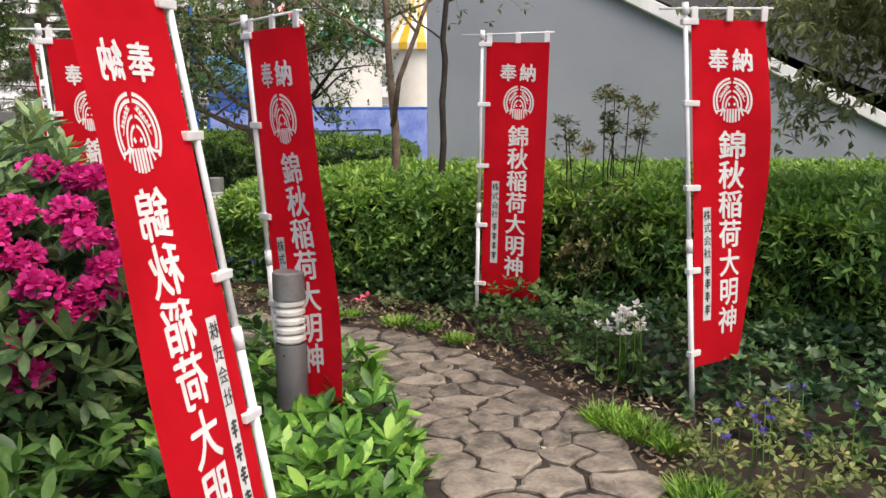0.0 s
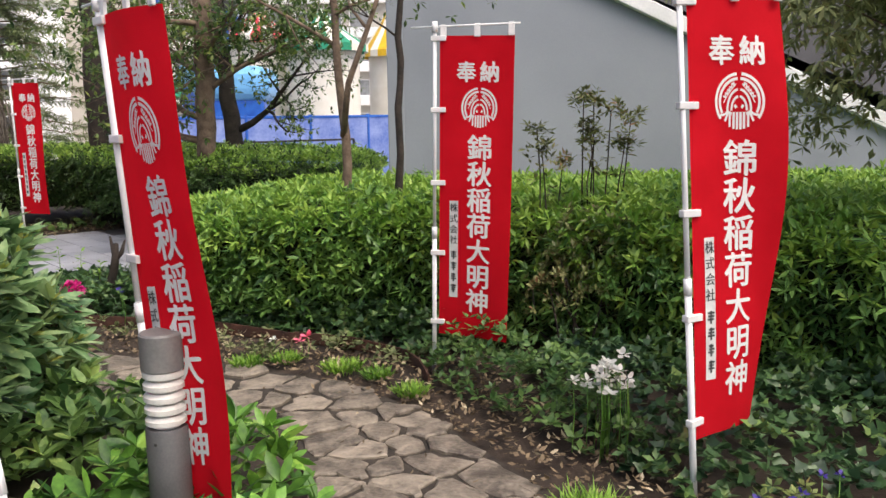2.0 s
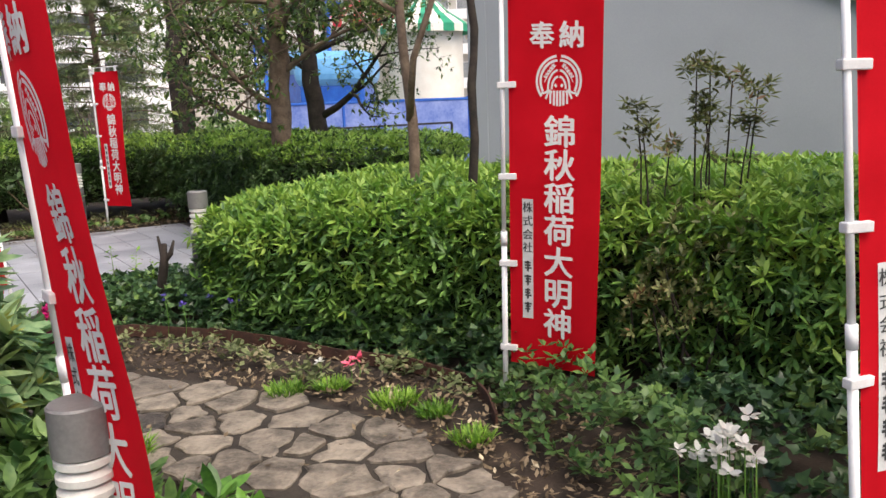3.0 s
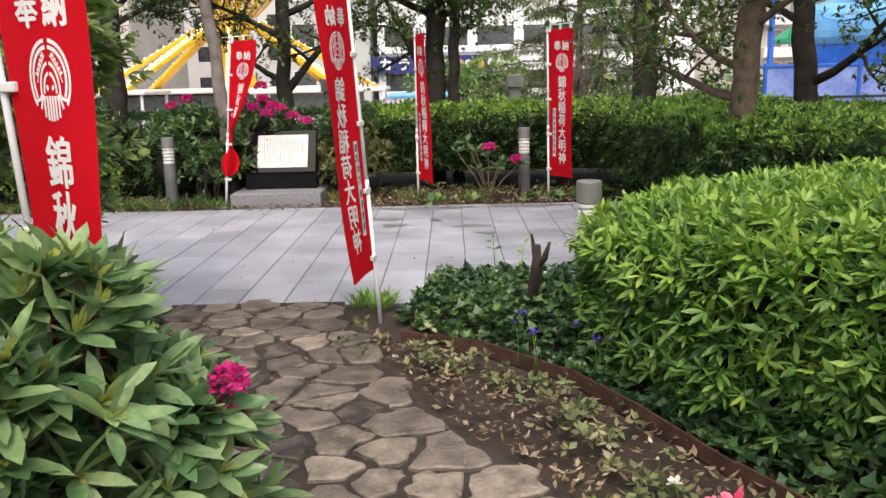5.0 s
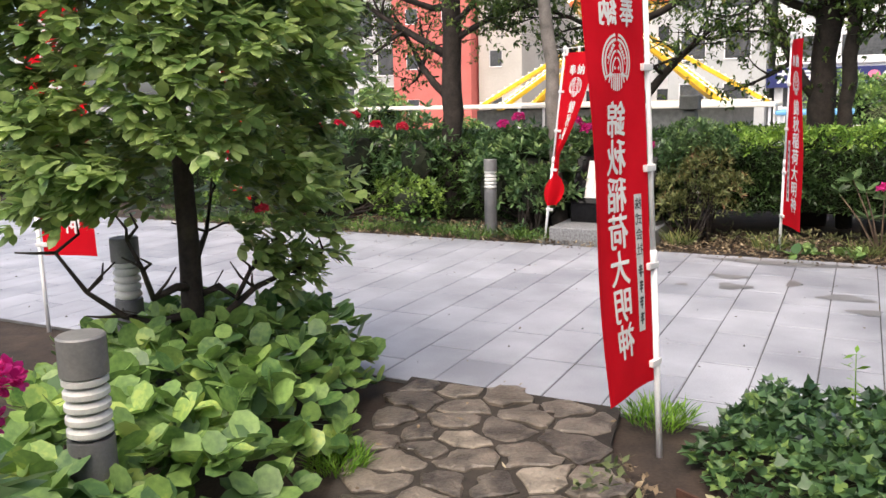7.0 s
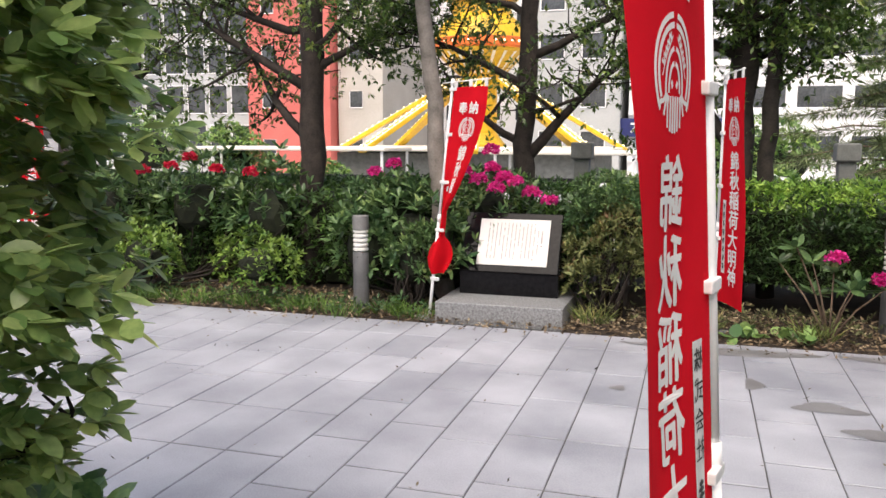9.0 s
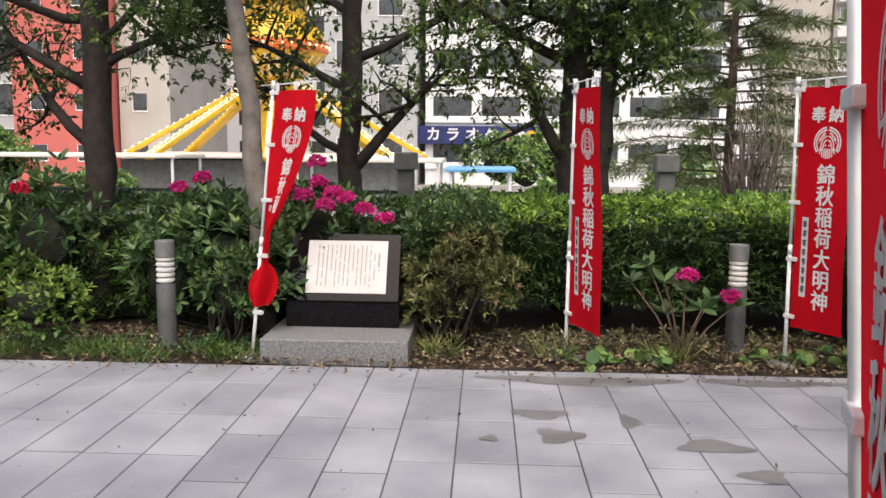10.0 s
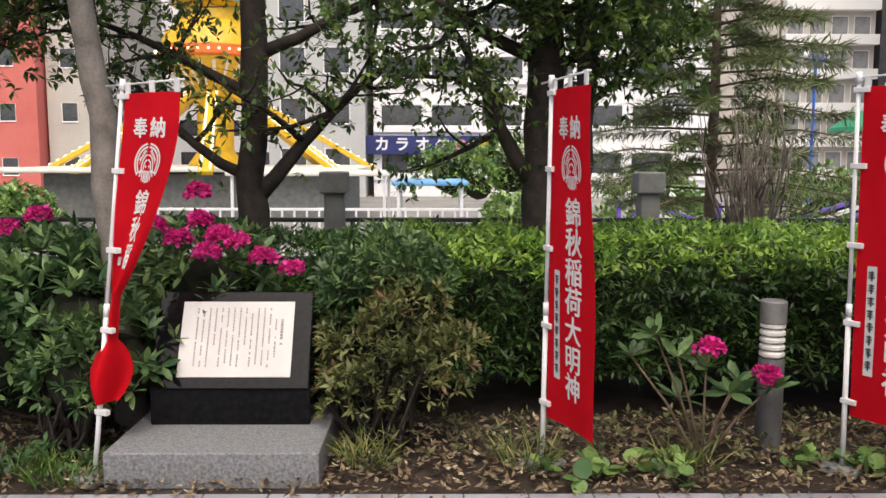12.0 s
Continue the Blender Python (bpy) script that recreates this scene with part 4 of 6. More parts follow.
shrub("bronze_shrub", "bushy bronze-green shrub beside the memorial stone", [uvb(1.62, 13.8, 0.5, 0.36, 0.28, 0.42), uvb(1.9, 13.72, 0.42, 0.24, 0.2, 0.32), uvb(1.7, 13.85, 0.85, 0.3, 0.24, 0.2), uvb(1.42, 13.75, 0.3, 0.22, 0.2, 0.22), uvb(2.02, 13.68, 0.66, 0.2, 0.14, 0.1), uvb(1.36, 13.85, 0.64, 0.18, 0.16, 0.12)], 520, 0.07, M_brownish, 7, 0.32, SMALL, core=False, nstems=16)
shrub("green_shrub", "light green shrub with upright shoots over the bronze shrub", [uvb(1.58, 14.0, 1.1, 0.34, 0.26, 0.2), uvb(1.75, 13.95, 0.98, 0.28, 0.22, 0.18), uvb(1.4, 14.0, 0.85, 0.25, 0.22, 0.25)], 420, 0.075, M_rhodo, 7, 0.32, SMALL, core=False, nstems=12)
shrub("green_shrub", "small dark green shrub beside the twisted banner", [uvb(-0.25, 13.75, 0.42, 0.34, 0.25, 0.36)], 130, 0.085, M_rhodo, 7, 0.4, SMALL)


def young_rhododendron():
    t = thing("rhododendron", "young sparse rhododendron with two magenta flowers beside a bollard", "shrub")
    foot = Vector(uvp(3.42, 13.52, -0.02))
    heads = [(3.14, 13.55, 0.74), (3.02, 13.6, 0.6), (3.26, 13.5, 0.62), (3.42, 13.5, 0.56), (3.55, 13.48, 0.42), (3.62, 13.55, 0.46), (3.3, 13.6, 0.35), (3.8, 13.55, 0.42)]
    P = np.array([uvp(*h) for h in heads])
    B, D, L, I = rosettes(P, np.tile([0, 0, 1.0], (len(P), 1)), 8, 0.16, 1.2, 0.35)
    part("foliage", leaf_mesh("foliage", B, D, L, L * 0.36, M_rhodo, BROAD), None, t)
    for q in P:
        e = Vector(q)
        part("stem", tubes("stem", [([foot, foot.lerp(e, 0.5) + Vector((0, 0, 0.05)), e], [0.011, 0.008, 0.005])], M_bark_tan, 6), None, t)
    for h in ((3.44, 13.5, 0.67), (3.78, 13.55, 0.5)):
        flower_truss(t, uvp(*h), 0.085, M_flower)
    return t


young_rhododendron()
for u, v in ((2.7, 13.35), (3.2, 13.4), (4.1, 13.42), (4.5, 13.4), (4.95, 13.45), (5.3, 13.5)):
    p = uv(u, v)
    cover("leafy_weed", "patch of round green leaves among dead leaves", [(p.x - 0.2, p.y - 0.14), (p.x + 0.2, p.y - 0.16), (p.x + 0.22, p.y + 0.14), (p.x - 0.18, p.y + 0.16)], 8, 0.16, 0.1, M_round, 3, 0.98, ROUND)
for u in np.arange(-5.5, 0.2, 0.32):
    p = uv(u + rng.normal(0, 0.08), 13.28 + rng.normal(0, 0.06))
    grass_tuft((p.x, p.y), 0.2, 0.16, 90, leafy("dark_grass", (0.04, 0.1, 0.015), (0.16, 0.28, 0.05)) if u < -5.3 else bpy.data.materials["dark_grass"], label="dark green grass along the pavement's edge")
for u in (1.5, 2.4, 3.3):
    p = uv(u, 13.42 + rng.normal(0, 0.08))
    grass_tuft((p.x, p.y), 0.14, 0.22, 60, M_dusty, label="thin yellowish grass among dead leaves")

# dead leaves
def litter(label, poly, n, size=0.05, z=0.004, mat=None):
    p = scatter(poly, n)
    D = np.column_stack([rng.normal(0, 1, (n, 2)), rng.normal(0, 0.25, n)])
    me = leaf_mesh("litter", np.column_stack([p, z + rng.uniform(0.003, 0.025, n)]), D, rng.uniform(0.5, 1.2, n) * size, rng.uniform(0.3, 0.5, n) * size, mat or M_litter, SMALL, curl=-0.25)
    return tagged(new("dead_leaves", me), label, "leaf litter", kind="stuff")


litter("brown dead leaves on the soil of the far bed", [tuple(uv(u, v)[:2]) for u, v in ((-5, 13.08), (6, 13.08), (6, 14.3), (-5, 14.3))], 9500, 0.06)
litter("brown dead leaves along the stone path", [(0.95, 3.3), (1.5, 4.2), (0.6, 6.2), (-0.6, 6.9), (-1.8, 7.2), (-3.2, 7.3), (-3.5, 7.35), (-2.8, 6.95), (-2.0, 6.55), (-0.7, 6.1), (0.2, 5.3), (0.6, 4.6)], 2300, 0.052)
litter("scattered small leaves on the stone path", PATH_POLY, 190, 0.04, 0.02)
litter("scattered small leaves on the pavement", [tuple(uv(u, v)[:2]) for u, v in ((-6, 8.5), (6, 8.5), (6, 13.0), (-6, 13.0))], 260, 0.034, 0.003, leafy("dark_debris", (0.01, 0.01, 0.01), (0.2, 0.16, 0.1), tint=(0.5, 0.46, 0.38)))
litter("dead leaves along the pavement's edge", [tuple(uv(u, v)[:2]) for u, v in ((-6, 12.85), (6, 12.8), (6, 13.08), (-6, 13.08))], 420, 0.05, 0.004)

cover("weeds", "low green and yellowish weeds over the far bed", [tuple(uv(u, v)[:2]) for u, v in ((1.35, 13.25), (5.6, 13.25), (5.2, 14.25), (1.35, 14.3))], 240, 0.16, 0.06, M_wilted, 5, 0.4, SMALL)
cover("weeds", "low dark green weeds along the far bed", [tuple(uv(u, v)[:2]) for u, v in ((-6, 13.2), (0.1, 13.2), (0.1, 13.6), (-6, 13.7))], 300, 0.16, 0.06, M_ivy, 5, 0.45, SMALL)
# low plants beside the stone path
cover("hellebore", "dark leafy ground cover round the bollard", [(-0.62, 4.45), (-0.95, 4.75), (-1.4, 5.0), (-1.85, 5.32), (-2.3, 5.35), (-2.4, 4.3), (-1.6, 3.7), (-1.1, 4.0)], 260, 0.42, 0.11, leafy("dark_cover_leaf", (0.04, 0.1, 0.03), (0.18, 0.3, 0.08), tint=(0.3, 0.42, 0.12)), 7, 0.4, BROAD, 1.1)
cover("ivy", "dark glossy ivy covering the bed by the hedge corner", [(-3.35, 7.6), (-2.9, 7.45), (-2.0, 7.42), (-1.3, 7.15), (-0.75, 6.95), (-1.7, 7.7), (-2.05, 8.3), (-2.2, 9.0), (-2.95, 9.0), (-3.75, 8.3)], 1500, 0.2, 0.06, M_ivy, 4, 0.95, LOBED, mound=0.04)
cover("ivy", "dark ivy along the foot of the clipped hedge", [(-1.5, 7.2), (-0.75, 6.9), (-0.3, 6.68), (0.05, 6.45), (0.6, 6.5), (0.9, 6.75), (0.0, 7.1), (-0.95, 7.3)], 480, 0.24, 0.06, M_ivy, 4, 0.95, LOBED, mound=0.04)
cover("ivy", "dark ivy under the banner beside the path", [(1.15, 4.35), (1.45, 3.95), (2.0, 3.4), (3.6, 3.0), (5.5, 3.2), (5.5, 4.5), (3.6, 5.0), (2.5, 5.55), (1.7, 6.1), (1.0, 6.5), (0.8, 5.9)], 2400, 0.22, 0.062, M_ivy, 4, 0.95, LOBED, mound=0.05)
cover("hellebore", "bright green whorled ground cover beside the path", [(-0.08, 2.7), (-0.1, 3.6), (-0.28, 4.3), (-0.5, 4.6), (-1.0, 4.5), (-1.4, 3.6), (-1.1, 2.7), (-0.6, 2.4)], 200, 0.36, 0.125, M_whorl, 8, 0.36, BROAD, 1.15)
cover("hellebore", "dark green whorled ground cover under the rhododendron", [(-1.1, 2.4), (-1.15, 3.3), (-1.5, 3.5), (-2.6, 3.3), (-2.8, 2.3), (-1.6, 2.0)], 170, 0.4, 0.115, leafy("hellebore_dark_leaf", (0.03, 0.09, 0.02), (0.14, 0.28, 0.06)), 8, 0.36, BROAD, 1.15)
cover("butterbur", "mound of round bright green leaves beside the stone path", [(-2.35, 5.35), (-2.9, 5.55), (-3.6, 5.95), (-4.3, 6.35), (-4.95, 6.8), (-5.4, 6.55), (-6.2, 5.85), (-5.6, 5.1), (-4.6, 4.75), (-3.6, 4.55), (-2.7, 4.75)], 800, 0.38, 0.12, M_round, 3, 0.95, ROUND, 0.9, mound=0.12)
cover("rose_bush", "low leafy rose plants at the edge of the bed", [(0.36, 5.55), (0.64, 5.1), (0.95, 4.65), (1.2, 4.4), (1.3, 4.9), (1.1, 5.5), (0.7, 6.1), (0.3, 6.5), (0.05, 6.3)], 340, 0.42, 0.06, leafy("rose_leaf", (0.04, 0.11, 0.03), (0.17, 0.29, 0.08)), 5, 0.55, SMALL)
r3 = random.Random(17)
M_pale_wilted = leafy("pale_wilted_leaf", (0.06, 0.085, 0.03), (0.24, 0.28, 0.12), rough=0.7, tint=(0.36, 0.33, 0.2))
for i in range(15):
    f = i / 14
    x, y = -3.0 + 3.1 * f + r3.gauss(0, 0.08), 7.2 - 0.12 * f - 0.75 * f * f + r3.gauss(0, 0.1) - 0.12
    a = r3.uniform(0.09, 0.19)
    cover("wilted_plant", "wilted pale plant on dark soil beside the path", [(x - a, y - a), (x + a, y - a), (x + a, y + a), (x - a, y + a)], r3.randint(7, 15), 0.2, 0.055, M_pale_wilted, 5, 0.55, SMALL, 1.25)
cover("muscari", "yellowish leafy plants at the edge of the path", [(1.2, 2.6), (2.6, 2.4), (2.8, 3.3), (1.85, 3.45), (1.12, 3.3)], 190, 0.26, 0.05, M_dusty, 6, 0.5, SMALL)
cover("muscari", "yellowish leafy plants dotted with violet flowers", [(1.0, 3.35), (1.25, 3.2), (1.75, 3.3), (1.9, 3.8), (1.45, 4.1), (1.15, 3.9)], 130, 0.3, 0.045, M_dusty, 6, 0.5, SMALL)


def little_flowers(name, label, places, size, mat, category="flower"):
    P, A = np.array(places, float), np.tile([0, -0.3, 1.0], (len(places), 1))
    B, D, L, I = rosettes(P, A, 7, size, 1.1)
    t = thing(name, label, category)
    part("petals", leaf_mesh("petals", B, D, L, L * 0.7, mat, BROAD), None, t)
    ways = [([(p[0], p[1], 0.0), (p[0] + 0.01, p[1] + 0.012, p[2] * 0.5), tuple(p)], [0.003, 0.0025, 0.002]) for p in places]
    for way in ways:
        part("stalk", tubes("stalk", [way], M_whorl, 4), None, t)
    return t


little_flowers("white_flowers", "cluster of white flowers in the ivy bed", [(1.05 + rng.normal(0, 0.055), 4.74 + rng.normal(0, 0.06), 0.3 + 0.16 * rng.random()) for _ in range(26)], 0.038, M_white_petal)
little_flowers("violet_flowers", "small violet flowers beside the path", [(1.15 + 0.7 * rng.random(), 3.3 + 0.7 * rng.random(), 0.2 + 0.12 * rng.random()) for _ in range(14)], 0.022, M_violet)
little_flowers("violet_flowers", "small violet flowers along the foot of the hedge", [(-1.0 - 1.4 * rng.random(), 7.2 + 0.5 * rng.random(), 0.2 + 0.08 * rng.random()) for _ in range(14)], 0.024, M_violet)
little_flowers("pink_flower", "small pink flower on the soil beside the path", [(-0.62, 6.42, 0.14), (-0.66, 6.38, 0.12)], 0.05, surface("rose_petal", (0.75, 0.1, 0.2), (0.9, 0.25, 0.35), 0.6))
little_flowers("pale_flower", "small white flower on the soil beside the path", [(-0.86, 6.46, 0.11)], 0.035, M_white_petal)
for x, y, r, h in ((0.86, 4.1, 0.1, 0.17), (0.98, 3.95, 0.11, 0.16), (1.08, 3.78, 0.07, 0.13), (1.06, 3.22, 0.1, 0.17), (-0.12, 5.95, 0.08, 0.1), (-0.35, 6.08, 0.1, 0.12), (0.1, 5.62, 0.08, 0.1), (-0.75, 6.3, 0.07, 0.1),
                   (-3.75, 7.75, 0.14, 0.16), (-0.98, 6.2, 0.08, 0.12), (-3.95, 6.15, 0.12, 0.14), (-1.5, 5.35, 0.12, 0.16)):
    grass_tuft((x, y), r * 1.15, h * 0.72, 230)

def tall_weed(x, y, h, seed):
    t = thing("tall_weed", "thin pale green weed standing above the ivy", "weed", "tall weeds in the ivy")
    r4 = random.Random(seed)
    lean = Vector((r4.gauss(0, 0.03), r4.gauss(0, 0.03), h))
    root = Vector((x, y, 0.0))
    part("stem", tubes("stem", [([root, root + lean * 0.5 + Vector((0.01, 0, 0)), root + lean], [0.005, 0.004, 0.002])], M_grass, 5), None, t)
    P = [tuple(root + lean * f) for f in (0.45, 0.6, 0.72, 0.84, 0.93, 1.0)]
    B, D, L, I = rosettes(np.array(P), np.tile([0, 0, 1.0], (6, 1)), 3, 0.06, 1.3, 0.4)
    part("foliage", leaf_mesh("foliage", B, D, L, L * 0.4, M_grass, SMALL), None, t)
    return t


for i, (x, y, h) in enumerate(((-3.13, 8.34, 0.46), (-3.03, 8.46, 0.4), (-2.8, 8.3, 0.34), (-2.0, 7.62, 0.42), (-1.75, 7.5, 0.36))):
    tall_weed(x, y, h, i)

# burnt stump
st = thing("dead_stump", "charred broken stump leaning in the ivy", "stump")
part("stem", tubes("stem", [([(-2.55, 7.95, 0), (-2.5, 7.91, 0.22), (-2.43, 7.85, 0.42), (-2.4, 7.82, 0.58)], [0.042, 0.036, 0.034, 0.02]), ([(-2.43, 7.85, 0.44), (-2.37, 7.85, 0.5), (-2.34, 7.86, 0.6)], [0.028, 0.02, 0.008]),
                            ([(-2.43, 7.85, 0.46), (-2.45, 7.83, 0.64)], [0.022, 0.008])], M_bark, 8), None, st)

# nandina stems standing out of the hedge
M_nandina = leafy("nandina_leaf", (0.05, 0.06, 0.025), (0.22, 0.25, 0.09), rough=0.5, tint=(0.26, 0.15, 0.08))
nd = thing("nandina", "tall thin bare-stemmed shrub with leafy tops rising from the hedge", "shrub")
ways, tips = [], []
for x, y, h, dx in ((1.0, 6.75, 1.5, -0.04), (1.1, 6.8, 1.26, 0.05), (1.28, 6.75, 1.68, 0.0), (1.33, 6.8, 1.72, 0.03), (1.37, 6.72, 1.5, -0.05), (1.42, 6.8, 1.62, 0.06), (1.47, 6.74, 1.4, 0.1), (1.52, 6.8, 1.56, 0.1), (1.06, 6.72, 1.38, -0.07), (1.3, 6.7, 1.42, 0.05)):
    ways.append(([(x, y, 0), (x + dx * 0.3, y, h * 0.5), (x + dx * 0.6 + rng.normal(0, 0.015), y, h * 0.8), (x + dx, y, h)], [0.012, 0.01, 0.008, 0.006]))
    tips += [(x + dx + rng.normal(0, 0.045), y + rng.normal(0, 0.05), h + rng.normal(0, 0.03)) for _ in range(12)] + [(x + dx * 0.7 + rng.normal(0, 0.05), y + rng.normal(0, 0.05), h * 0.86 + rng.normal(0, 0.03)) for _ in range(3)]
for w_ in ways:
    part("stem", tubes("stem", [(w_[0], [r * 0.6 for r in w_[1]])], M_bark, 6), None, nd)
B, D, L, I = rosettes(np.array(tips), np.tile([0, 0, 1.0], (len(tips), 1)) + rng.normal(0, 0.4, (len(tips), 3)), 8, 0.065, 1.4)
part("foliage", leaf_mesh("foliage", B, D, L, L * 0.32, M_nandina, SMALL), None, nd)
shrub("bronze_shrub", "brownish shrub under the bare stems at the hedge", [((1.35, 6.45, 0.55), (0.4, 0.28, 0.4)), ((1.15, 6.4, 0.35), (0.3, 0.22, 0.3))], 260, 0.055, M_brownish, 6, 0.4, core=False)
shrub("twiggy_shrub", "thin twiggy shrub with whorled leaves at the hedge", [((2.75, 4.75, 0.75), (0.5, 0.3, 0.5)), ((3.2, 4.5, 1.0), (0.45, 0.3, 0.5))], 150, 0.1, M_hedge, 7, 0.28, SMALL, core=False, nstems=10)

# ---------------------------------------------------------------- trees
def grow(rr, start, way, length, r0, depth, out, tips, bend=0.5, rise=0.25):
    """A crooked limb with side limbs; collects tube paths and the places of leaves."""
    n = 5
    p, d = Vector(start), Vector(way).normalized()
    pts, rad = [p.copy()], [r0]
    for i in range(n):
        d = (d + Vector((rr.gauss(0, 1), rr.gauss(0, 1), rr.gauss(0, 0.8) + rise)) * bend * 0.35).normalized()
        p = p + d * (length / n)
        pts.append(p.copy())
        rad.append(r0 * (1 - 0.75 * (i + 1) / n))
        if depth > 0 and i >= 1:
            for _ in range(2 if depth > 1 else 1):
                side = (d * 0.5 + Vector((rr.gauss(0, 1), rr.gauss(0, 1), rr.gauss(0.0, 0.7)))).normalized()
                grow(rr, p, side, length * rr.uniform(0.4, 0.62), rad[-1] * 0.65, depth - 1, out, tips, bend, rise * 0.6)
        if depth <= 1:
            tips.append((p.copy(), d.copy()))
    out.append((pts, rad))


def tree(name, label, base, trunk, radii, limbs, leaf_mat, bark, seed, clumps=3, leaf=0.085, k=5, group="", wr=0.36, spread_r=0.12, depth=2, category="tree", droop=0.0):
    """trunk: offsets from base; limbs: (height share, way, length, radius)."""
    rr = random.Random(seed)
    t = thing(name, label, category, group, pose(base[0], base[1], base[2] if len(base) > 2 else 0))
    pts = [Vector(p) for p in trunk]
    paths, tips = [], []
    dense, drad = [], []
    for i in range(len(pts) - 1):
        for q in range(5):
            f = q / 5
            dense.append(pts[i].lerp(pts[i + 1], f) + Vector((rr.gauss(0, 0.012), rr.gauss(0, 0.012), 0)))
            drad.append((radii[i] * (1 - f) + radii[i + 1] * f) * rr.uniform(0.94, 1.07))
    dense.append(pts[-1]); drad.append(radii[-1])
    part("trunk", tubes("trunk", [(dense, drad)], bark, 12), None, t)
    for h, way, length, r in limbs:
        f = h * (len(pts) - 1)
        i = min(int(f), len(pts) - 2)
        s = pts[i].lerp(pts[i + 1], f - i)
        one = []
        grow(rr, s, way, length, r, depth, one, tips)
        part("limb", tubes("limb", one, bark, 6), None, t)
    if tips and leaf_mat:
        P = np.array([tuple(p) for p, _ in tips for _ in range(clumps)]) + rng.normal(0, spread_r, (len(tips) * clumps, 3))
        A = np.array([tuple(d) for _, d in tips for _ in range(clumps)]) + rng.normal(0, 0.5, (len(tips) * clumps, 3)) - np.array([0, 0, droop])
        B, D, L, I = rosettes(P, A, k, leaf, 1.0, 0.4)
        part("crown", leaf_mesh("crown", B, D, L, L * wr, leaf_mat, SMALL), None, t)
    return t


def rot_uv(a, up=0.3):
    """A way that makes the angle a (degrees) with the pavement's length."""
    return (math.cos(radians(a + 40.5)), math.sin(radians(a + 40.5)), up)


p = uv(0.5, 15.4)
tree("evergreen_tree", "dark crooked evergreen tree with spreading limbs behind the memorial stone", (p.x, p.y), [(0, 0, 0), (-0.03, -0.02, 1.3), (0.02, 0.03, 2.6), (0.0, 0, 4.2), (0.1, 0.1, 6.0)], [0.13, 0.115, 0.1, 0.08, 0.03],
     [(0.26, rot_uv(0, 0.95), 1.6, 0.07), (0.3, rot_uv(175, 0.6), 1.3, 0.05), (0.42, rot_uv(200, 0.5), 1.6, 0.05), (0.48, rot_uv(-20, 0.4), 1.7, 0.055), (0.55, rot_uv(150, 0.4), 1.7, 0.05), (0.65, rot_uv(40, 0.4), 1.7, 0.05), (0.7, rot_uv(250, 0.4), 1.6, 0.05), (0.8, rot_uv(120, 0.6), 1.5, 0.04)],
     M_tree_leaf, M_bark, 11, 1, 0.085, wr=0.42, k=5, spread_r=0.1)
p = uv(2.7, 15.5)
tree("evergreen_tree", "thick dark evergreen tree rising from the far hedge", (p.x, p.y), [(0, 0, 0), (0.02, 0.02, 1.4), (0.0, 0.05, 2.8), (0.05, 0.1, 4.5), (0.1, 0.1, 7.0)], [0.17, 0.15, 0.135, 0.11, 0.04],
     [(0.26, rot_uv(180, 0.9), 1.5, 0.075), (0.42, rot_uv(10, 0.6), 0.8, 0.05), (0.44, rot_uv(195, 0.3), 1.9, 0.06), (0.48, rot_uv(-60, 0.4), 1.0, 0.05), (0.5, rot_uv(230, 0.2), 1.6, 0.05), (0.55, rot_uv(30, 0.5), 1.1, 0.05), (0.6, rot_uv(160, 0.3), 1.9, 0.05), (0.7, rot_uv(-60, 0.3), 1.7, 0.05)],
     M_tree_leaf, M_bark, 12, 2, 0.078, wr=0.42, k=5, spread_r=0.1)
p = uv(3.05, 15.3)
tree("evergreen_tree", "slimmer dark trunk beside the thick evergreen tree", (p.x, p.y), [(0, 0, 0), (-0.06, -0.02, 1.4), (0.0, 0.0, 2.8), (0.15, 0.1, 5.5)], [0.09, 0.08, 0.075, 0.03],
     [(0.5, rot_uv(0, 0.9), 0.8, 0.035), (0.62, rot_uv(30, 0.6), 0.8, 0.035), (0.68, rot_uv(-60, 0.5), 0.8, 0.035)], M_tree_leaf, M_bark, 13, 1, 0.095, wr=0.44, k=4)
p = uv(-0.1, 14.2)
tree("plane_tree", "pale grey leaning trunk with knots beside the twisted banner", (p.x, p.y), [(0.02, 0.02, 0), (-0.01, -0.01, 1.1), (-0.1, -0.07, 2.2), (-0.24, -0.18, 4.0), (-0.4, -0.3, 6.0)], [0.11, 0.092, 0.082, 0.07, 0.03],
     [(0.62, rot_uv(180, 0.5), 1.5, 0.04), (0.7, rot_uv(-40, 0.5), 1.5, 0.04), (0.8, rot_uv(100, 0.4), 1.5, 0.04)], M_tree_leaf, M_bark_grey, 14, 2, 0.078, wr=0.42, k=5, spread_r=0.1)
p = uv(-1.8, 14.75)
tree("evergreen_tree", "dark evergreen tree over the rhododendrons of the far bed", (p.x, p.y), [(0, 0, 0), (0.03, 0.0, 1.4), (0.0, 0.04, 2.8), (0, 0, 4.5), (0, 0, 6.5)], [0.15, 0.135, 0.12, 0.09, 0.04],
     [(0.28, rot_uv(165, 0.8), 1.8, 0.06), (0.38, rot_uv(190, 0.4), 1.9, 0.06), (0.42, rot_uv(20, 0.25), 1.4, 0.05), (0.46, rot_uv(-40, 0.2), 1.5, 0.05), (0.5, rot_uv(170, 0.2), 2.0, 0.055), (0.55, rot_uv(-10, 0.2), 1.7, 0.05), (0.6, rot_uv(240, 0.3), 1.7, 0.05), (0.7, rot_uv(60, 0.3), 1.7, 0.05)],
     M_tree_leaf, M_bark, 15, 2, 0.078, wr=0.42, k=5, spread_r=0.1)
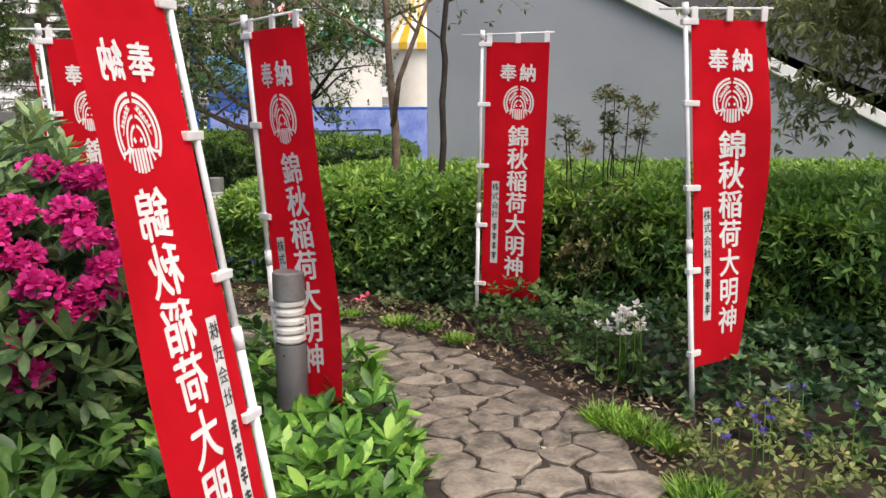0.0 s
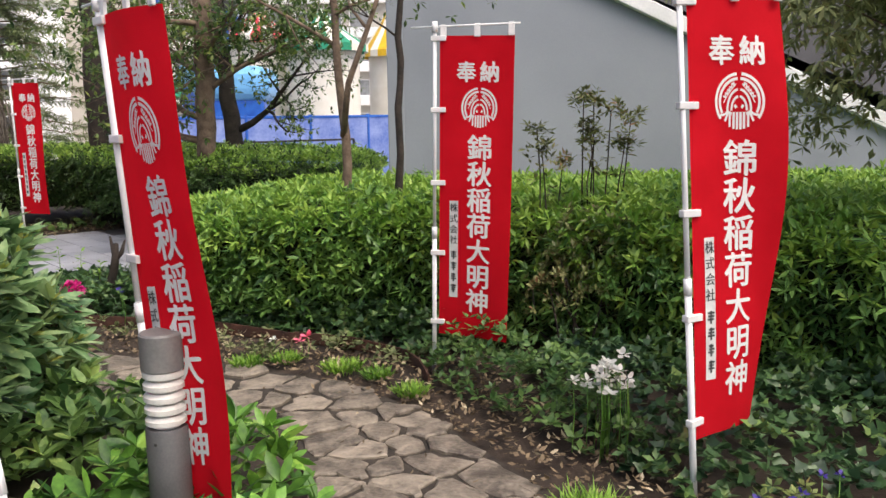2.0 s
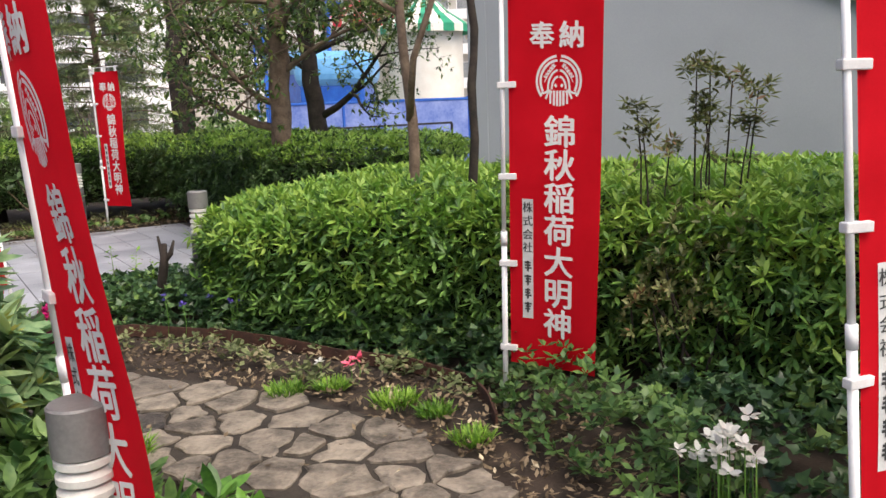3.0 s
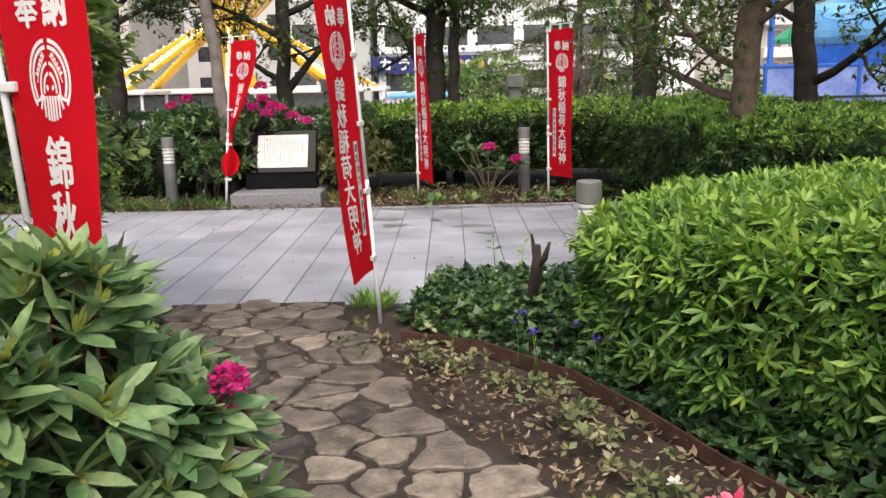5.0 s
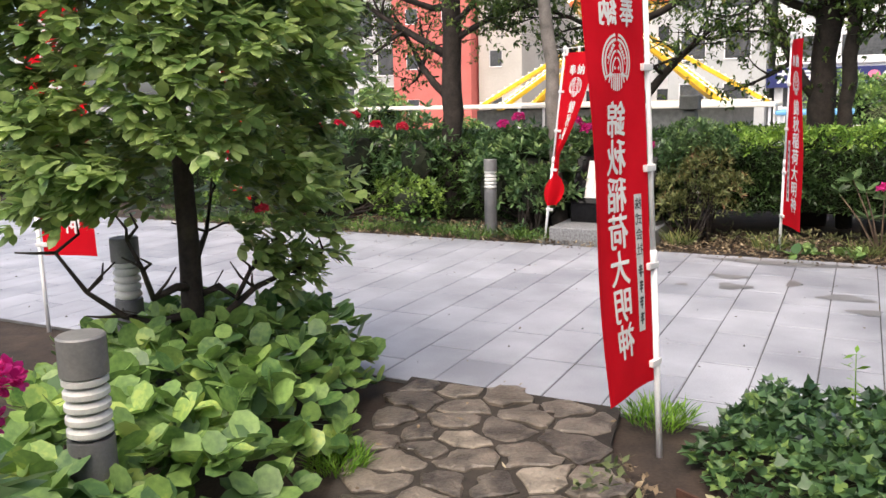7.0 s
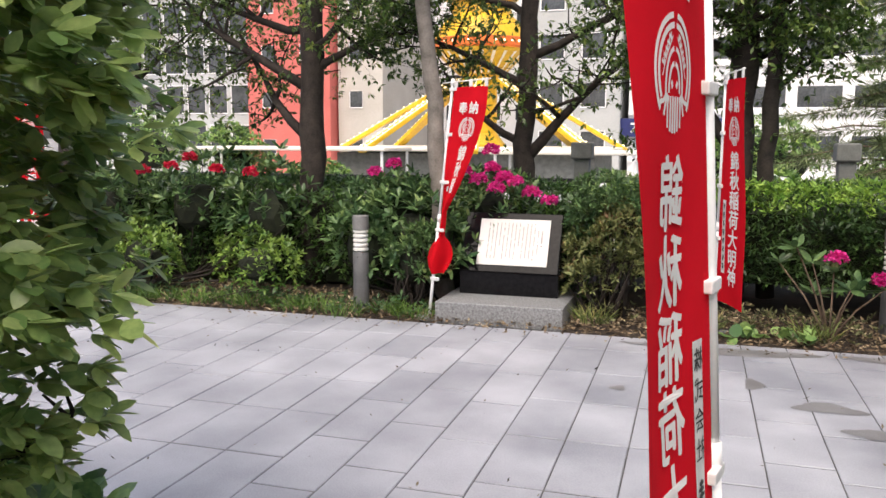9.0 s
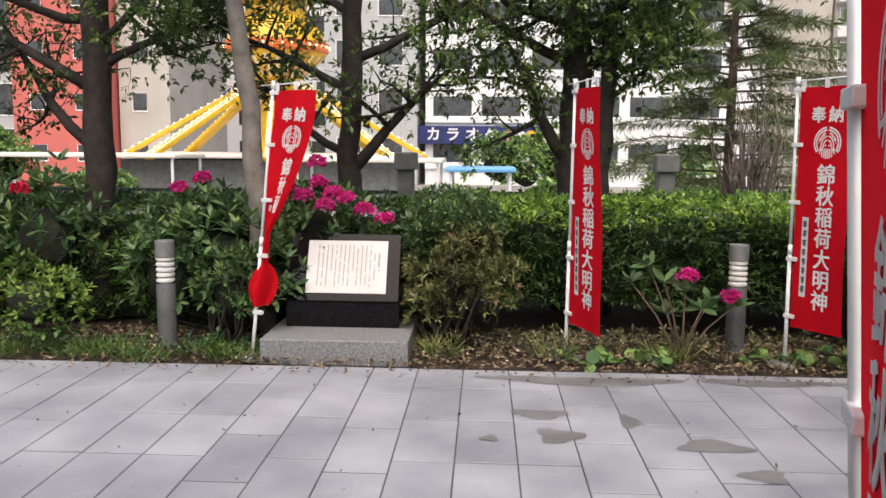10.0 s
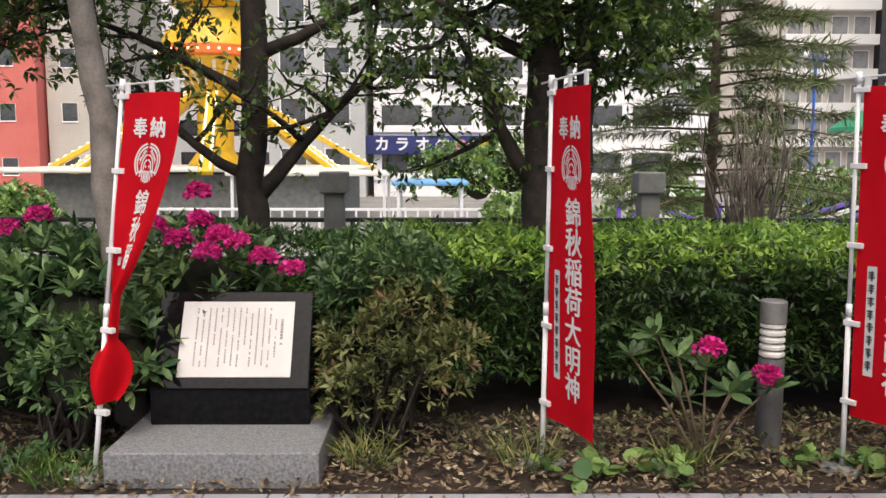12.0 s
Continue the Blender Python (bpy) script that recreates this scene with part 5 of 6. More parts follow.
p = uv(-5.2, 14.9)
tree("evergreen_tree", "dark evergreen tree farther along the far bed", (p.x, p.y), [(0, 0, 0), (0.03, 0.0, 1.4), (0.0, 0.04, 3.0), (0, 0, 6.0)], [0.15, 0.135, 0.12, 0.05],
     [(0.4, rot_uv(165, 0.6), 1.8, 0.06), (0.45, rot_uv(10, 0.3), 1.9, 0.06), (0.5, rot_uv(-60, 0.2), 1.6, 0.05), (0.58, rot_uv(200, 0.2), 1.9, 0.05), (0.65, rot_uv(30, 0.2), 1.9, 0.05)], M_tree_leaf, M_bark, 16, 2, 0.078, wr=0.42, k=5, spread_r=0.1)
tree("garden_tree", "slender twin-stemmed tree growing through the hedge", (-0.44, 7.72), [(0, 0, 0), (-0.02, 0, 1.2), (-0.1, 0.02, 2.4), (-0.2, 0.0, 4.5)], [0.04, 0.036, 0.03, 0.012],
     [(0.4, (0.14, -0.02, 1.2), 2.2, 0.03), (0.6, (-1, 0.1, 0.5), 1.1, 0.018), (0.66, (0.9, 0.2, 0.5), 0.9, 0.016), (0.7, (-0.8, -0.4, 0.4), 1.0, 0.016)], M_tree_leaf, M_bark_tan, 17, 1, 0.065, depth=1)
tree("garden_tree", "very slim dark tree against the grey wall", (-0.02, 7.55), [(0, 0, 0), (0.0, 0, 1.3), (0.02, 0.02, 2.2), (0.1, 0.0, 4.2)], [0.036, 0.03, 0.026, 0.012], [(0.66, (-0.9, 0.0, 0.9), 0.7, 0.01), (0.72, (0.8, 0.3, 0.8), 0.8, 0.01)], M_tree_leaf, M_bark, 18, 1, 0.06, depth=1)
tree("evergreen_tree", "upright tree with low crooked branches beyond the hedge", (-2.54, 11.25), [(0, 0, 0), (0, 0.0, 1.2), (0.03, 0.0, 2.6), (0.0, 0.0, 5.5)], [0.135, 0.12, 0.11, 0.05],
     [(0.36, (-1, 0.1, 0.35), 1.5, 0.05), (0.42, (-0.9, -0.5, 0.5), 1.4, 0.045), (0.5, (0.9, 0.0, 0.4), 1.3, 0.04), (0.56, (-1, 0.3, 0.3), 1.6, 0.045), (0.6, (0.6, -0.7, 0.3), 1.3, 0.04), (0.68, (-0.5, -0.9, 0.3), 1.4, 0.04)], M_tree_leaf, M_bark_tan, 19, 1, 0.095, wr=0.44, k=4)
tree("evergreen_tree", "dark forked tree near the blue fence", (-2.68, 13.7), [(0, 0, 0), (-0.1, 0.0, 1.3), (-0.25, 0.0, 2.8), (-0.3, 0.0, 5.5)], [0.15, 0.13, 0.11, 0.05],
     [(0.35, (0.9, -0.2, 0.45), 1.7, 0.06), (0.5, (-0.9, 0.0, 0.4), 1.6, 0.05), (0.55, (0.9, 0.3, 0.3), 1.8, 0.05), (0.62, (0.2, -1, 0.3), 1.5, 0.05)], M_tree_leaf, M_bark, 20, 2, 0.078, wr=0.42, k=5, spread_r=0.1)
tree("evergreen_tree", "brown straight trunk rising from the far hedge", (-4.93, 13.95), [(0, 0, 0), (0, 0.0, 1.2), (0.0, 0.03, 2.8), (0.0, 0.0, 5.5)], [0.18, 0.165, 0.155, 0.08],
     [(0.55, (0.9, -0.2, 0.3), 1.5, 0.04), (0.62, (0.6, 0.8, 0.3), 1.4, 0.04), (0.7, (-0.4, 0.8, 0.4), 1.3, 0.035)], M_tree_leaf, M_bark, 21, 1, 0.095, wr=0.44, k=4)
tree("olive_tree", "tree with drooping pale olive leaves overhanging the hedge", (4.6, 6.0), [(0, 0, 0), (0, 0, 1.6), (-0.2, -0.1, 2.6), (-0.4, -0.2, 3.8)], [0.09, 0.08, 0.06, 0.02],
     [(0.42, (-1, -0.2, 0.12), 1.7, 0.035), (0.46, (-1, -0.4, 0.15), 1.6, 0.03), (0.52, (-1, 0.0, 0.12), 1.8, 0.03), (0.58, (-0.9, -0.6, 0.1), 1.5, 0.03), (0.64, (-0.9, -0.2, 0.2), 1.5, 0.03)], M_olive, M_bark_tan, 22, 6, 0.095, wr=0.3, spread_r=0.14, droop=0.9)


def camellia():
    t = thing("camellia_tree", "glossy-leaved camellia tree with a dark trunk and low bare branches", "tree", m=pose(-5.0, 5.67, 0))
    rr = random.Random(5)
    r2 = np.random.default_rng(31)
    part("trunk", tubes("trunk", [([(0.03, 0, -0.02), (0.02, 0.0, 0.4), (-0.01, 0.01, 0.9), (0.0, 0.0, 1.8), (0.05, 0, 3.2)], [0.075, 0.062, 0.056, 0.045, 0.018])], M_bark, 12), None, t)
    # low bare limbs, then the boughs inside the crown
    for z, pts in ((0.42, ((0.04, 0.16, 0.5), (0.08, 0.32, 0.64), (0.1, 0.46, 0.7), (0.14, 0.66, 0.76))), (0.6, ((0.04, 0.14, 0.66), (0.1, 0.22, 0.6), (0.1, 0.3, 0.74), (0.16, 0.42, 0.86))),
                   (0.52, ((0.02, -0.16, 0.5), (0.06, -0.34, 0.56), (0.05, -0.5, 0.7), (0.1, -0.62, 0.92))), (0.66, ((0.14, -0.08, 0.7), (0.26, -0.2, 0.68), (0.34, -0.24, 0.84), (0.4, -0.3, 1.0))),
                   (0.75, ((-0.14, 0.06, 0.8), (-0.34, 0.14, 0.9), (-0.5, 0.2, 1.1)))):
        way = [Vector((0, 0, z))] + [Vector(q) for q in pts]
        twigs = [(way, [0.026 - 0.018 * i / (len(way) - 1) for i in range(len(way))])]
        for q in way[2:]:
            for _ in range(2):
                e = q + Vector((rr.gauss(0, 0.09), rr.gauss(0, 0.09), rr.uniform(0.02, 0.16)))
                twigs.append(([q, q.lerp(e, 0.5) + Vector((rr.gauss(0, 0.03), rr.gauss(0, 0.03), 0)), e], [0.009, 0.007, 0.004]))
        part("limb", tubes("limb", twigs, M_bark, 7), None, t)
    # sprays of leaves over an uneven shell
    C, R = [], []
    for _ in range(470):
        w = r2.uniform(0, 2 * math.pi)
        z = r2.uniform(1.0 + 0.25 * max(0.0, math.cos(w)), 3.3)
        rad = np.interp(z, [0.9, 1.2, 1.6, 2.3, 2.9, 3.4], [0.68, 0.84, 0.88, 0.84, 0.62, 0.2]) * r2.uniform(0.5, 1.02)
        if z < 1.45 and abs((w - 0.05 + math.pi) % (2 * math.pi) - math.pi) < 0.55 and rad > 0.3:
            continue
        C.append((rad * math.cos(w), rad * math.sin(w), z)); R.append(r2.uniform(0.12, 0.2))
    for c in ((0.14, 0.6, 0.72), (0.1, 0.48, 0.66), (0.18, 0.66, 0.8), (0.12, 0.45, 0.78), (0.2, 0.68, 0.95), (0.1, 0.3, 0.92), (0.24, 0.52, 0.86), (0.02, 0.42, 0.84), (0.2, 0.5, 1.0), (0.16, 0.36, 0.84)):
        C.append(c); R.append(0.11)
    C, R = np.array(C), np.array(R)
    n = 12
    d = r2.normal(0, 1, (len(C), n, 3))
    d /= np.linalg.norm(d, axis=2, keepdims=True)
    P = (C[:, None] + d * R[:, None, None] * np.array([1, 1, 0.6]) * r2.uniform(0.5, 1, (len(C), n, 1))).reshape(-1, 3)
    out = C * np.array([1, 1, 0.0])
    out /= np.linalg.norm(out, axis=1, keepdims=True) + 1e-6
    A = np.repeat(out, n, 0) * 0.8 + 0.35 * d.reshape(-1, 3) + np.array([0, 0, 0.35])
    B, D, L, I = rosettes(P, A, 4, 0.095, 1.15, 0.35)
    D = D * np.array([1, 1, 0.6]) + 0.4 * np.repeat(np.repeat(out, n, 0)[None], 4, 0).reshape(-1, 3) - np.array([0, 0, 0.26])
    part("crown", leaf_mesh("crown", B, D, L, L * 0.56, M_camellia, BROAD, curl=0.15, flat=0.1), None, t)
    flower_truss(t, (0.55, 0.3, 1.12), 0.03, M_flower_red)
    return t


camellia()
cover("heather", "small dark twiggy plants at the foot of the camellia", [(-5.2, 5.5), (-5.25, 6.1), (-5.9, 6.3), (-5.8, 5.4)], 50, 0.3, 0.035, M_brownish, 6, 0.4, SMALL)


def conifer(base, h, seed):
    t = thing("conifer", "feathery pale green conifer beyond the rail", "tree", m=pose(*base))
    rr = random.Random(seed)
    part("trunk", tubes("trunk", [([(0, 0, 0), (0.03, 0, h * 0.5), (0, 0, h)], [0.085, 0.065, 0.02])], M_bark_tan, 10), None, t)
    ways, P, A = [], [], []
    for i in range(84):
        z = h * (0.3 + 0.68 * i / 84)
        a = i * 2.4 + rr.gauss(0, 0.3)
        ln = (2.6 * (1 - i / 100)) * rr.uniform(0.6, 1.1)
        e = Vector((math.cos(a), math.sin(a), 0.0))
        pts = [Vector((0, 0, z)), Vector((0, 0, z)) + e * ln * 0.5 + Vector((0, 0, 0.05)), Vector((0, 0, z)) + e * ln + Vector((0, 0, -0.12))]
        ways.append((pts, [0.02, 0.013, 0.005]))
        s = Vector((-e.y, e.x, 0))
        for q in range(20):
            f = 0.2 + 0.8 * q / 20
            c = Vector((0, 0, z)) + e * ln * f + Vector((0, 0, -0.1 * f * f))
            for sg in (-1, 1):
                P.append(c); A.append(e * 0.7 + s * sg * 0.8 + Vector((0, 0, rr.uniform(-0.25, 0.05))))
    for w_ in ways:
        part("limb", tubes("limb", [w_], M_bark_tan, 5), None, t)
    P, A = np.array([tuple(q) for q in P]), np.array([tuple(q) for q in A])
    B, D, L, I = rosettes(P, A, 9, 0.2, 0.8, 0.5)
    part("crown", leaf_mesh("crown", B, D, L, L * 0.1, M_conifer, SMALL), None, t)
    return t


p = uv(5.55, 20.0)
conifer((p.x, p.y, -1.2), 7.5, 3)
sb = thing("bare_shrub", "leafless many-stemmed shrub beyond the rail", "shrub", m=pose(*uv(5.03, 17.2, -0.03)))
rr = random.Random(8)
ways = []
for i in range(40):
    a, s = rr.uniform(0, 6.28), rr.uniform(0.12, 0.62)
    h = rr.uniform(1.5, 2.4)
    x, y = math.cos(a) * s, math.sin(a) * s
    ways.append(([(x * 0.15, y * 0.15, 0), (x * 0.4, y * 0.4, h * 0.4), (x * 0.8 + rr.gauss(0, 0.05), y * 0.8, h * 0.75), (x + rr.gauss(0, 0.08), y, h)], [0.022, 0.016, 0.01, 0.004]))
    for q in range(2):
        f = rr.uniform(0.5, 0.9)
        ways.append(([(x * f, y * f, h * f), (x * f + rr.gauss(0, 0.12), y * f + rr.gauss(0, 0.12), h * f + 0.35)], [0.008, 0.003]))
for i in range(40):
    part("stem", tubes("stem", ways[3 * i:3 * i + 3], M_twig, 5), None, sb)

# ---------------------------------------------------------------- rail, posts and the park beyond
def at_uv(name, label, category, u, v, z=0.0, turn=0.0, group=""):
    return thing(name, label, category, group, Matrix.Translation(uv(u, v, z)) @ Matrix.Rotation(radians(40.5 + turn), 4, "Z"))


rl = at_uv("metal_railing", "low black metal railing behind the long hedge", "railing", 0, 17.9)
part("top_rail", box(26, 0.06, 0.05, (0, 0, 1.04), 0.01), M_rail, rl)
part("bottom_rail", box(26, 0.04, 0.04, (0, 0, 0.15), 0.008), M_rail, rl)
for i in range(14):
    part("post", box(0.05, 0.05, 1.07, (-13 + i * 2, 0, 0.5), 0.006), M_rail, rl)
for i in range(2):
    g = at_uv("gate_post", "square concrete post with a flat cap", "post", 0.87 + 3.2 * i, 17.4, group="concrete posts")
    part("shaft", box(0.2, 0.2, 1.3, (0, 0, 0.7), 0.015), M_concrete, g)
    part("cap", box(0.28, 0.28, 0.22, (0, 0, 1.46), 0.02), M_concrete, g)

# blue screen fence
fn = at_uv("blue_fence", "long blue panelled fence of the park", "fence", 0, 21.0)
for i in range(13):
    u0 = 9.7 + i * 2.0
    part("panel", box(1.93, 0.04, 2.7, (u0 + 1.0, 0, 0.25), 0.01), M_blue_film, fn)
    part("post", box(0.07, 0.09, 2.9, (u0, 0, 0.22), 0.01), M_blue, fn)
part("top_rail", box(26.2, 0.08, 0.07, (9.7 + 13, 0, 1.6), 0.01), M_blue, fn)


def building(name, label, u, v, w, depth, z0, z1, wall_mat, floor_h, win_w, gap, win_h=1.4, band=None, sill=1.0, turn=0.0, skip_every=0, world_at=None, first=0.6, glass=None):
    """A block with a row of windows on each storey, and a ledge or balcony under each row where band is given."""
    m = Matrix.Translation(Vector(world_at)) if world_at else Matrix.Translation(uv(u, v)) @ Matrix.Rotation(radians(40.5 + turn), 4, "Z")
    t = thing(name, label, "building", m=m)
    body = part("wall", box(w, depth, z1 - z0, (0, depth / 2, (z0 + z1) / 2), 0.03), wall_mat, t)
    part("roof", box(w + 0.3, depth + 0.3, 0.4, (0, depth / 2, z1 + 0.2), 0.03), wall_mat, t)
    vs = [(-win_w / 2, -0.06, 0), (win_w / 2, -0.06, 0), (win_w / 2, -0.06, win_h), (-win_w / 2, -0.06, win_h)]
    inn = [(x * 0.92, 0.0 - 0.02, 0.06 + z * 0.92) for x, _, z in vs]
    back = [(x, 0.02, z) for x, _, z in vs]
    fcs = [(0, 1, 5, 4), (1, 2, 6, 5), (2, 3, 7, 6), (3, 0, 4, 7), (4, 5, 6, 7), (0, 8, 9, 1), (1, 9, 10, 2), (2, 10, 11, 3), (3, 11, 8, 0)]
    me = mesh_from("window", vs + inn + back, fcs, [M_white_build, glass or M_glass], idx=[0, 0, 0, 0, 1, 0, 0, 0, 0])
    nf, nw = int((z1 - z0) / floor_h), int((w - 0.4) / (win_w + gap))
    for f in range(nf):
        zf = z0 + first + f * floor_h
        if zf + win_h > z1:
            break
        for k in range(nw):
            if skip_every and (k + f) % skip_every == 0:
                continue
            ob = new("window", me)
            ob.parent = t
            ob.location = (-w / 2 + 0.2 + gap / 2 + win_w / 2 + k * (win_w + gap), 0, zf + sill)
        if band:
            part("balcony", box(w, band, 0.9 if band > 0.3 else 0.35, (0, -band / 2, zf + sill - (0.45 if band > 0.3 else 0.25)), 0.02), M_white_build, t)
    return t


building("office_building", "white office building with a dark blue sign", 9.5, 67, 24, 12, -1.2, 24, M_white_build, 3.3, 3.0, 0.5, 1.5, 0.2)
building("grey_building", "plain grey building behind the ride", -6.3, 66, 6.6, 12, -1.2, 26, M_grey_build, 3.4, 1.8, 1.2, 1.8)
building("far_white_building", "tall white building with dark windows", -19, 88, 16, 12, -1.2, 34, M_white_build, 3.0, 2.2, 1.4, 1.6)
building("red_building", "red rendered building with small square windows", -25.7, 60, 6.5, 14, -1.2, 26, M_red_build, 3.3, 1.0, 2.0, 1.1)
building("beige_building", "plain beige building beside the red one", -20.6, 61, 3.4, 12, -1.2, 24, M_beige_build, 3.3, 1.0, 1.4, 1.2)
building("glass_building", "dark grey glazed building", -36.2, 62, 14.2, 12, -1.2, 18, M_grey_build, 3.0, 1.6, 0.3, 2.2)
M_pale_glass = surface("curtained_window", (0.16, 0.17, 0.18), (0.4, 0.41, 0.41), 0.2, 0.8, 6, 0.0)
building("apartment_tower", "grey-beige apartment tower with rows of white balconies", 36.9, 84, 8.4, 14, -1.2, 36, M_beige_build, 3.0, 1.5, 0.5, 1.7, 0.9, glass=M_pale_glass)
building("brown_tower", "narrow brown tower beside the apartments", 21.5, 82, 4, 12, -1.2, 36, M_brown_build, 3.2, 1.2, 2.0, 1.4)
building("pale_building", "plain pale building between the towers", 28.2, 84, 8.6, 12, -1.2, 34, M_beige_build, 3.1, 1.0, 2.6, 1.2, glass=M_pale_glass)
building("dark_tower", "dark glazed tower beside the apartments", 48.4, 84.5, 13, 14, -1.2, 36, M_wall_dark, 3.4, 5.0, 0.8, 1.1, glass=M_pale_glass)
building("apartment_block", "pale apartment block behind the fairground", 0, 0, 12, 12, -1.2, 28, M_beige_build, 3.1, 1.8, 0.7, 1.5, 0.8, world_at=(-9.5, 80, 0), glass=M_pale_glass)
building("shop_building", "pale grey building beyond the wall", 0, 0, 26, 12, -1.2, 20, M_grey_build, 3.2, 2.0, 0.9, 1.6, 0.2, world_at=(20.0, 80, 0))

sg = at_uv("shop_sign", "navy blue sign with white katakana letters", "sign", -1.0, 66.6)
part("board", box(8.93, 0.25, 1.3, (2.31, 0, 2.4), 0.02), M_sign, sg)
for i, ch in enumerate("カラオケ"):
    v, f = text_mesh(ch, 1.02, 0.03)
    part("letter", mesh_from("letter", [(q[0] - 0.88 + i * 1.39, -0.14, q[1] + 2.4) for q in v], f, M_coping), None, sg)
for x, w, h, mt in ((3.85, 0.32, 0.3, M_pinksign), (4.6, 0.8, 0.8, M_pinksign), (5.4, 0.65, 0.65, M_coping), (6.1, 0.95, 0.75, M_yellow)):
    v = [(x + w / 2 * math.cos(a * 0.5236), -0.14, 2.4 + h / 2 * math.sin(a * 0.5236)) for a in range(12)]
    part("badge", mesh_from("badge", v, [tuple(range(12))], mt), None, sg)


def swing_ride(u, v):
    t = at_uv("swing_ride", "yellow and orange chain carousel with light bulbs", "fairground ride", u, v, -1.7)
    part("base", box(13, 8, 2.6, (0, 0, 1.3), 0.05), M_concrete, t, "grey booth wall under the ride")
    part("awning", box(14.6, 10, 0.2, (0, 0, 2.78), 0.06), M_cream, t, "flat white awning")
    part("column", lathe([(1.3, 1.9), (1.3, 3.0), (0.85, 3.6), (0.85, 6.4), (1.5, 7.2)], 20, "column", M_yellow), None, t)
    part("underside", lathe([(1.2, 6.6), (2.45, 7.75), (2.45, 7.85)], 32, "underside", M_yellow), None, t)
    part("rim", lathe([(2.45, 7.85), (2.6, 7.95), (2.6, 8.35), (2.45, 8.4)], 32, "rim", M_orange), None, t)
    part("dome", lathe([(2.45, 8.4), (2.2, 9.0), (1.6, 9.6), (1.5, 10.2), (1.9, 10.4), (1.9, 10.8), (1.2, 11.4), (0.2, 11.9)], 32, "dome", M_yellow), None, t)
    part("top_band", lathe([(1.92, 10.42), (1.94, 10.5), (1.94, 10.72), (1.92, 10.78)], 32, "top_band", M_light_blue), None, t)
    bm = bmesh.new()
    for k in range(36):
        a = 2 * math.pi * k / 36
        bmesh.ops.create_icosphere(bm, subdivisions=1, radius=0.06, matrix=Matrix.Translation((2.63 * math.cos(a), 2.63 * math.sin(a), 8.15)))
    part("bulbs", bm, M_bulb, t, "small glowing bulbs")
    vs, fs = [], []
    for k in range(24):
        a = 2 * math.pi * k / 24
        o = len(vs)
        for r, z in ((1.3, 6.62), (2.4, 7.66)):
            for d in (-0.035, 0.035):
                vs.append((r * math.cos(a + d), r * math.sin(a + d), z))
        fs.append((o, o + 1, o + 3, o + 2))
    part("ribs", mesh_from("ribs", vs, fs, M_cream), None, t, "cream ribs under the rim")
    for k in range(8):
        a = 2 * math.pi * k / 8 + 0.2
        m = Matrix.Rotation(a, 4, "Z") @ Matrix.Translation((4.5, 0, 4.5)) @ Matrix.Rotation(radians(30), 4, "Y")
        leg = part("leg", box(7.2, 0.6, 0.22, (0, 0, 0), 0.04, m=m), M_yellow, t, "sloping yellow arm edged with bulbs")
        for sy in (-0.18, 0.18):
            part("strip", box(7.0, 0.1, 0.02, (0, sy, 0.125), 0.0, m=m), M_cream, leg)
            bm = bmesh.new()
            for q in range(18):
                bmesh.ops.create_icosphere(bm, subdivisions=1, radius=0.05, matrix=m @ Matrix.Translation((-3.3 + q * 0.39, sy, 0.15)))
            tagged(part("bulb_row", bm, M_bulb, leg, "row of small glowing bulbs"), kind="stuff")
    return t


swing_ride(-8.7, 49)


def canopy(u, v, w, d, z, mat=None, label="flat white canopy on thin posts", post_mat=None):
    t = at_uv("canopy", label, "canopy", u, v, -1.2)
    part("top", box(w, d, 0.16, (0, 0, z + 1.2), 0.05), mat or M_cream, t)
    for sx in (-1, 1):
        for sy in (-1, 1):
            part("post", box(0.1, 0.1, z + 1.2, (sx * (w / 2 - 0.2), sy * (d / 2 - 0.2), (z + 1.2) / 2), 0.01), post_mat or M_coping, t)
    return t


canopy(-14.5, 40, 9, 3.5, 1.15)
canopy(-2.4, 38, 5.5, 3.0, 1.1)
canopy(1.7, 36, 2.4, 2.4, 0.85, M_light_blue, "small pale blue canopy on white posts")
canopy(-22.5, 42, 7, 3, 1.05)
ft = at_uv("park_fence", "low white picket fence in the park", "fence", -1, 33, -1.2)
part("rail", box(14, 0.06, 0.08, (0, 0, 1.35), 0.01), M_coping, ft)
for i in range(40):
    part("picket", box(0.06, 0.04, 1.4, (-7 + i * 0.36, 0, 0.7), 0.005), M_coping, ft)
for i in range(2):
    wr_ = at_uv("stair_rail", "purple and white stair railing in the park", "railing", 7.0 + i * 3.4, 27, -1.2)
    for k in range(5):
        part("bar", box(2.6, 0.06, 0.09, (0, 0, 1.0 + k * 0.16), 0.01, m=Matrix.Rotation(radians(18 - 36 * i), 4, "Y")), (M_purple, M_coping)[k % 2], wr_)
    part("post", box(0.09, 0.09, 1.9, (-1.1, 0, 0.95), 0.01), M_purple, wr_)
    part("post", box(0.09, 0.09, 1.9, (1.1, 0, 0.95), 0.01), M_purple, wr_)


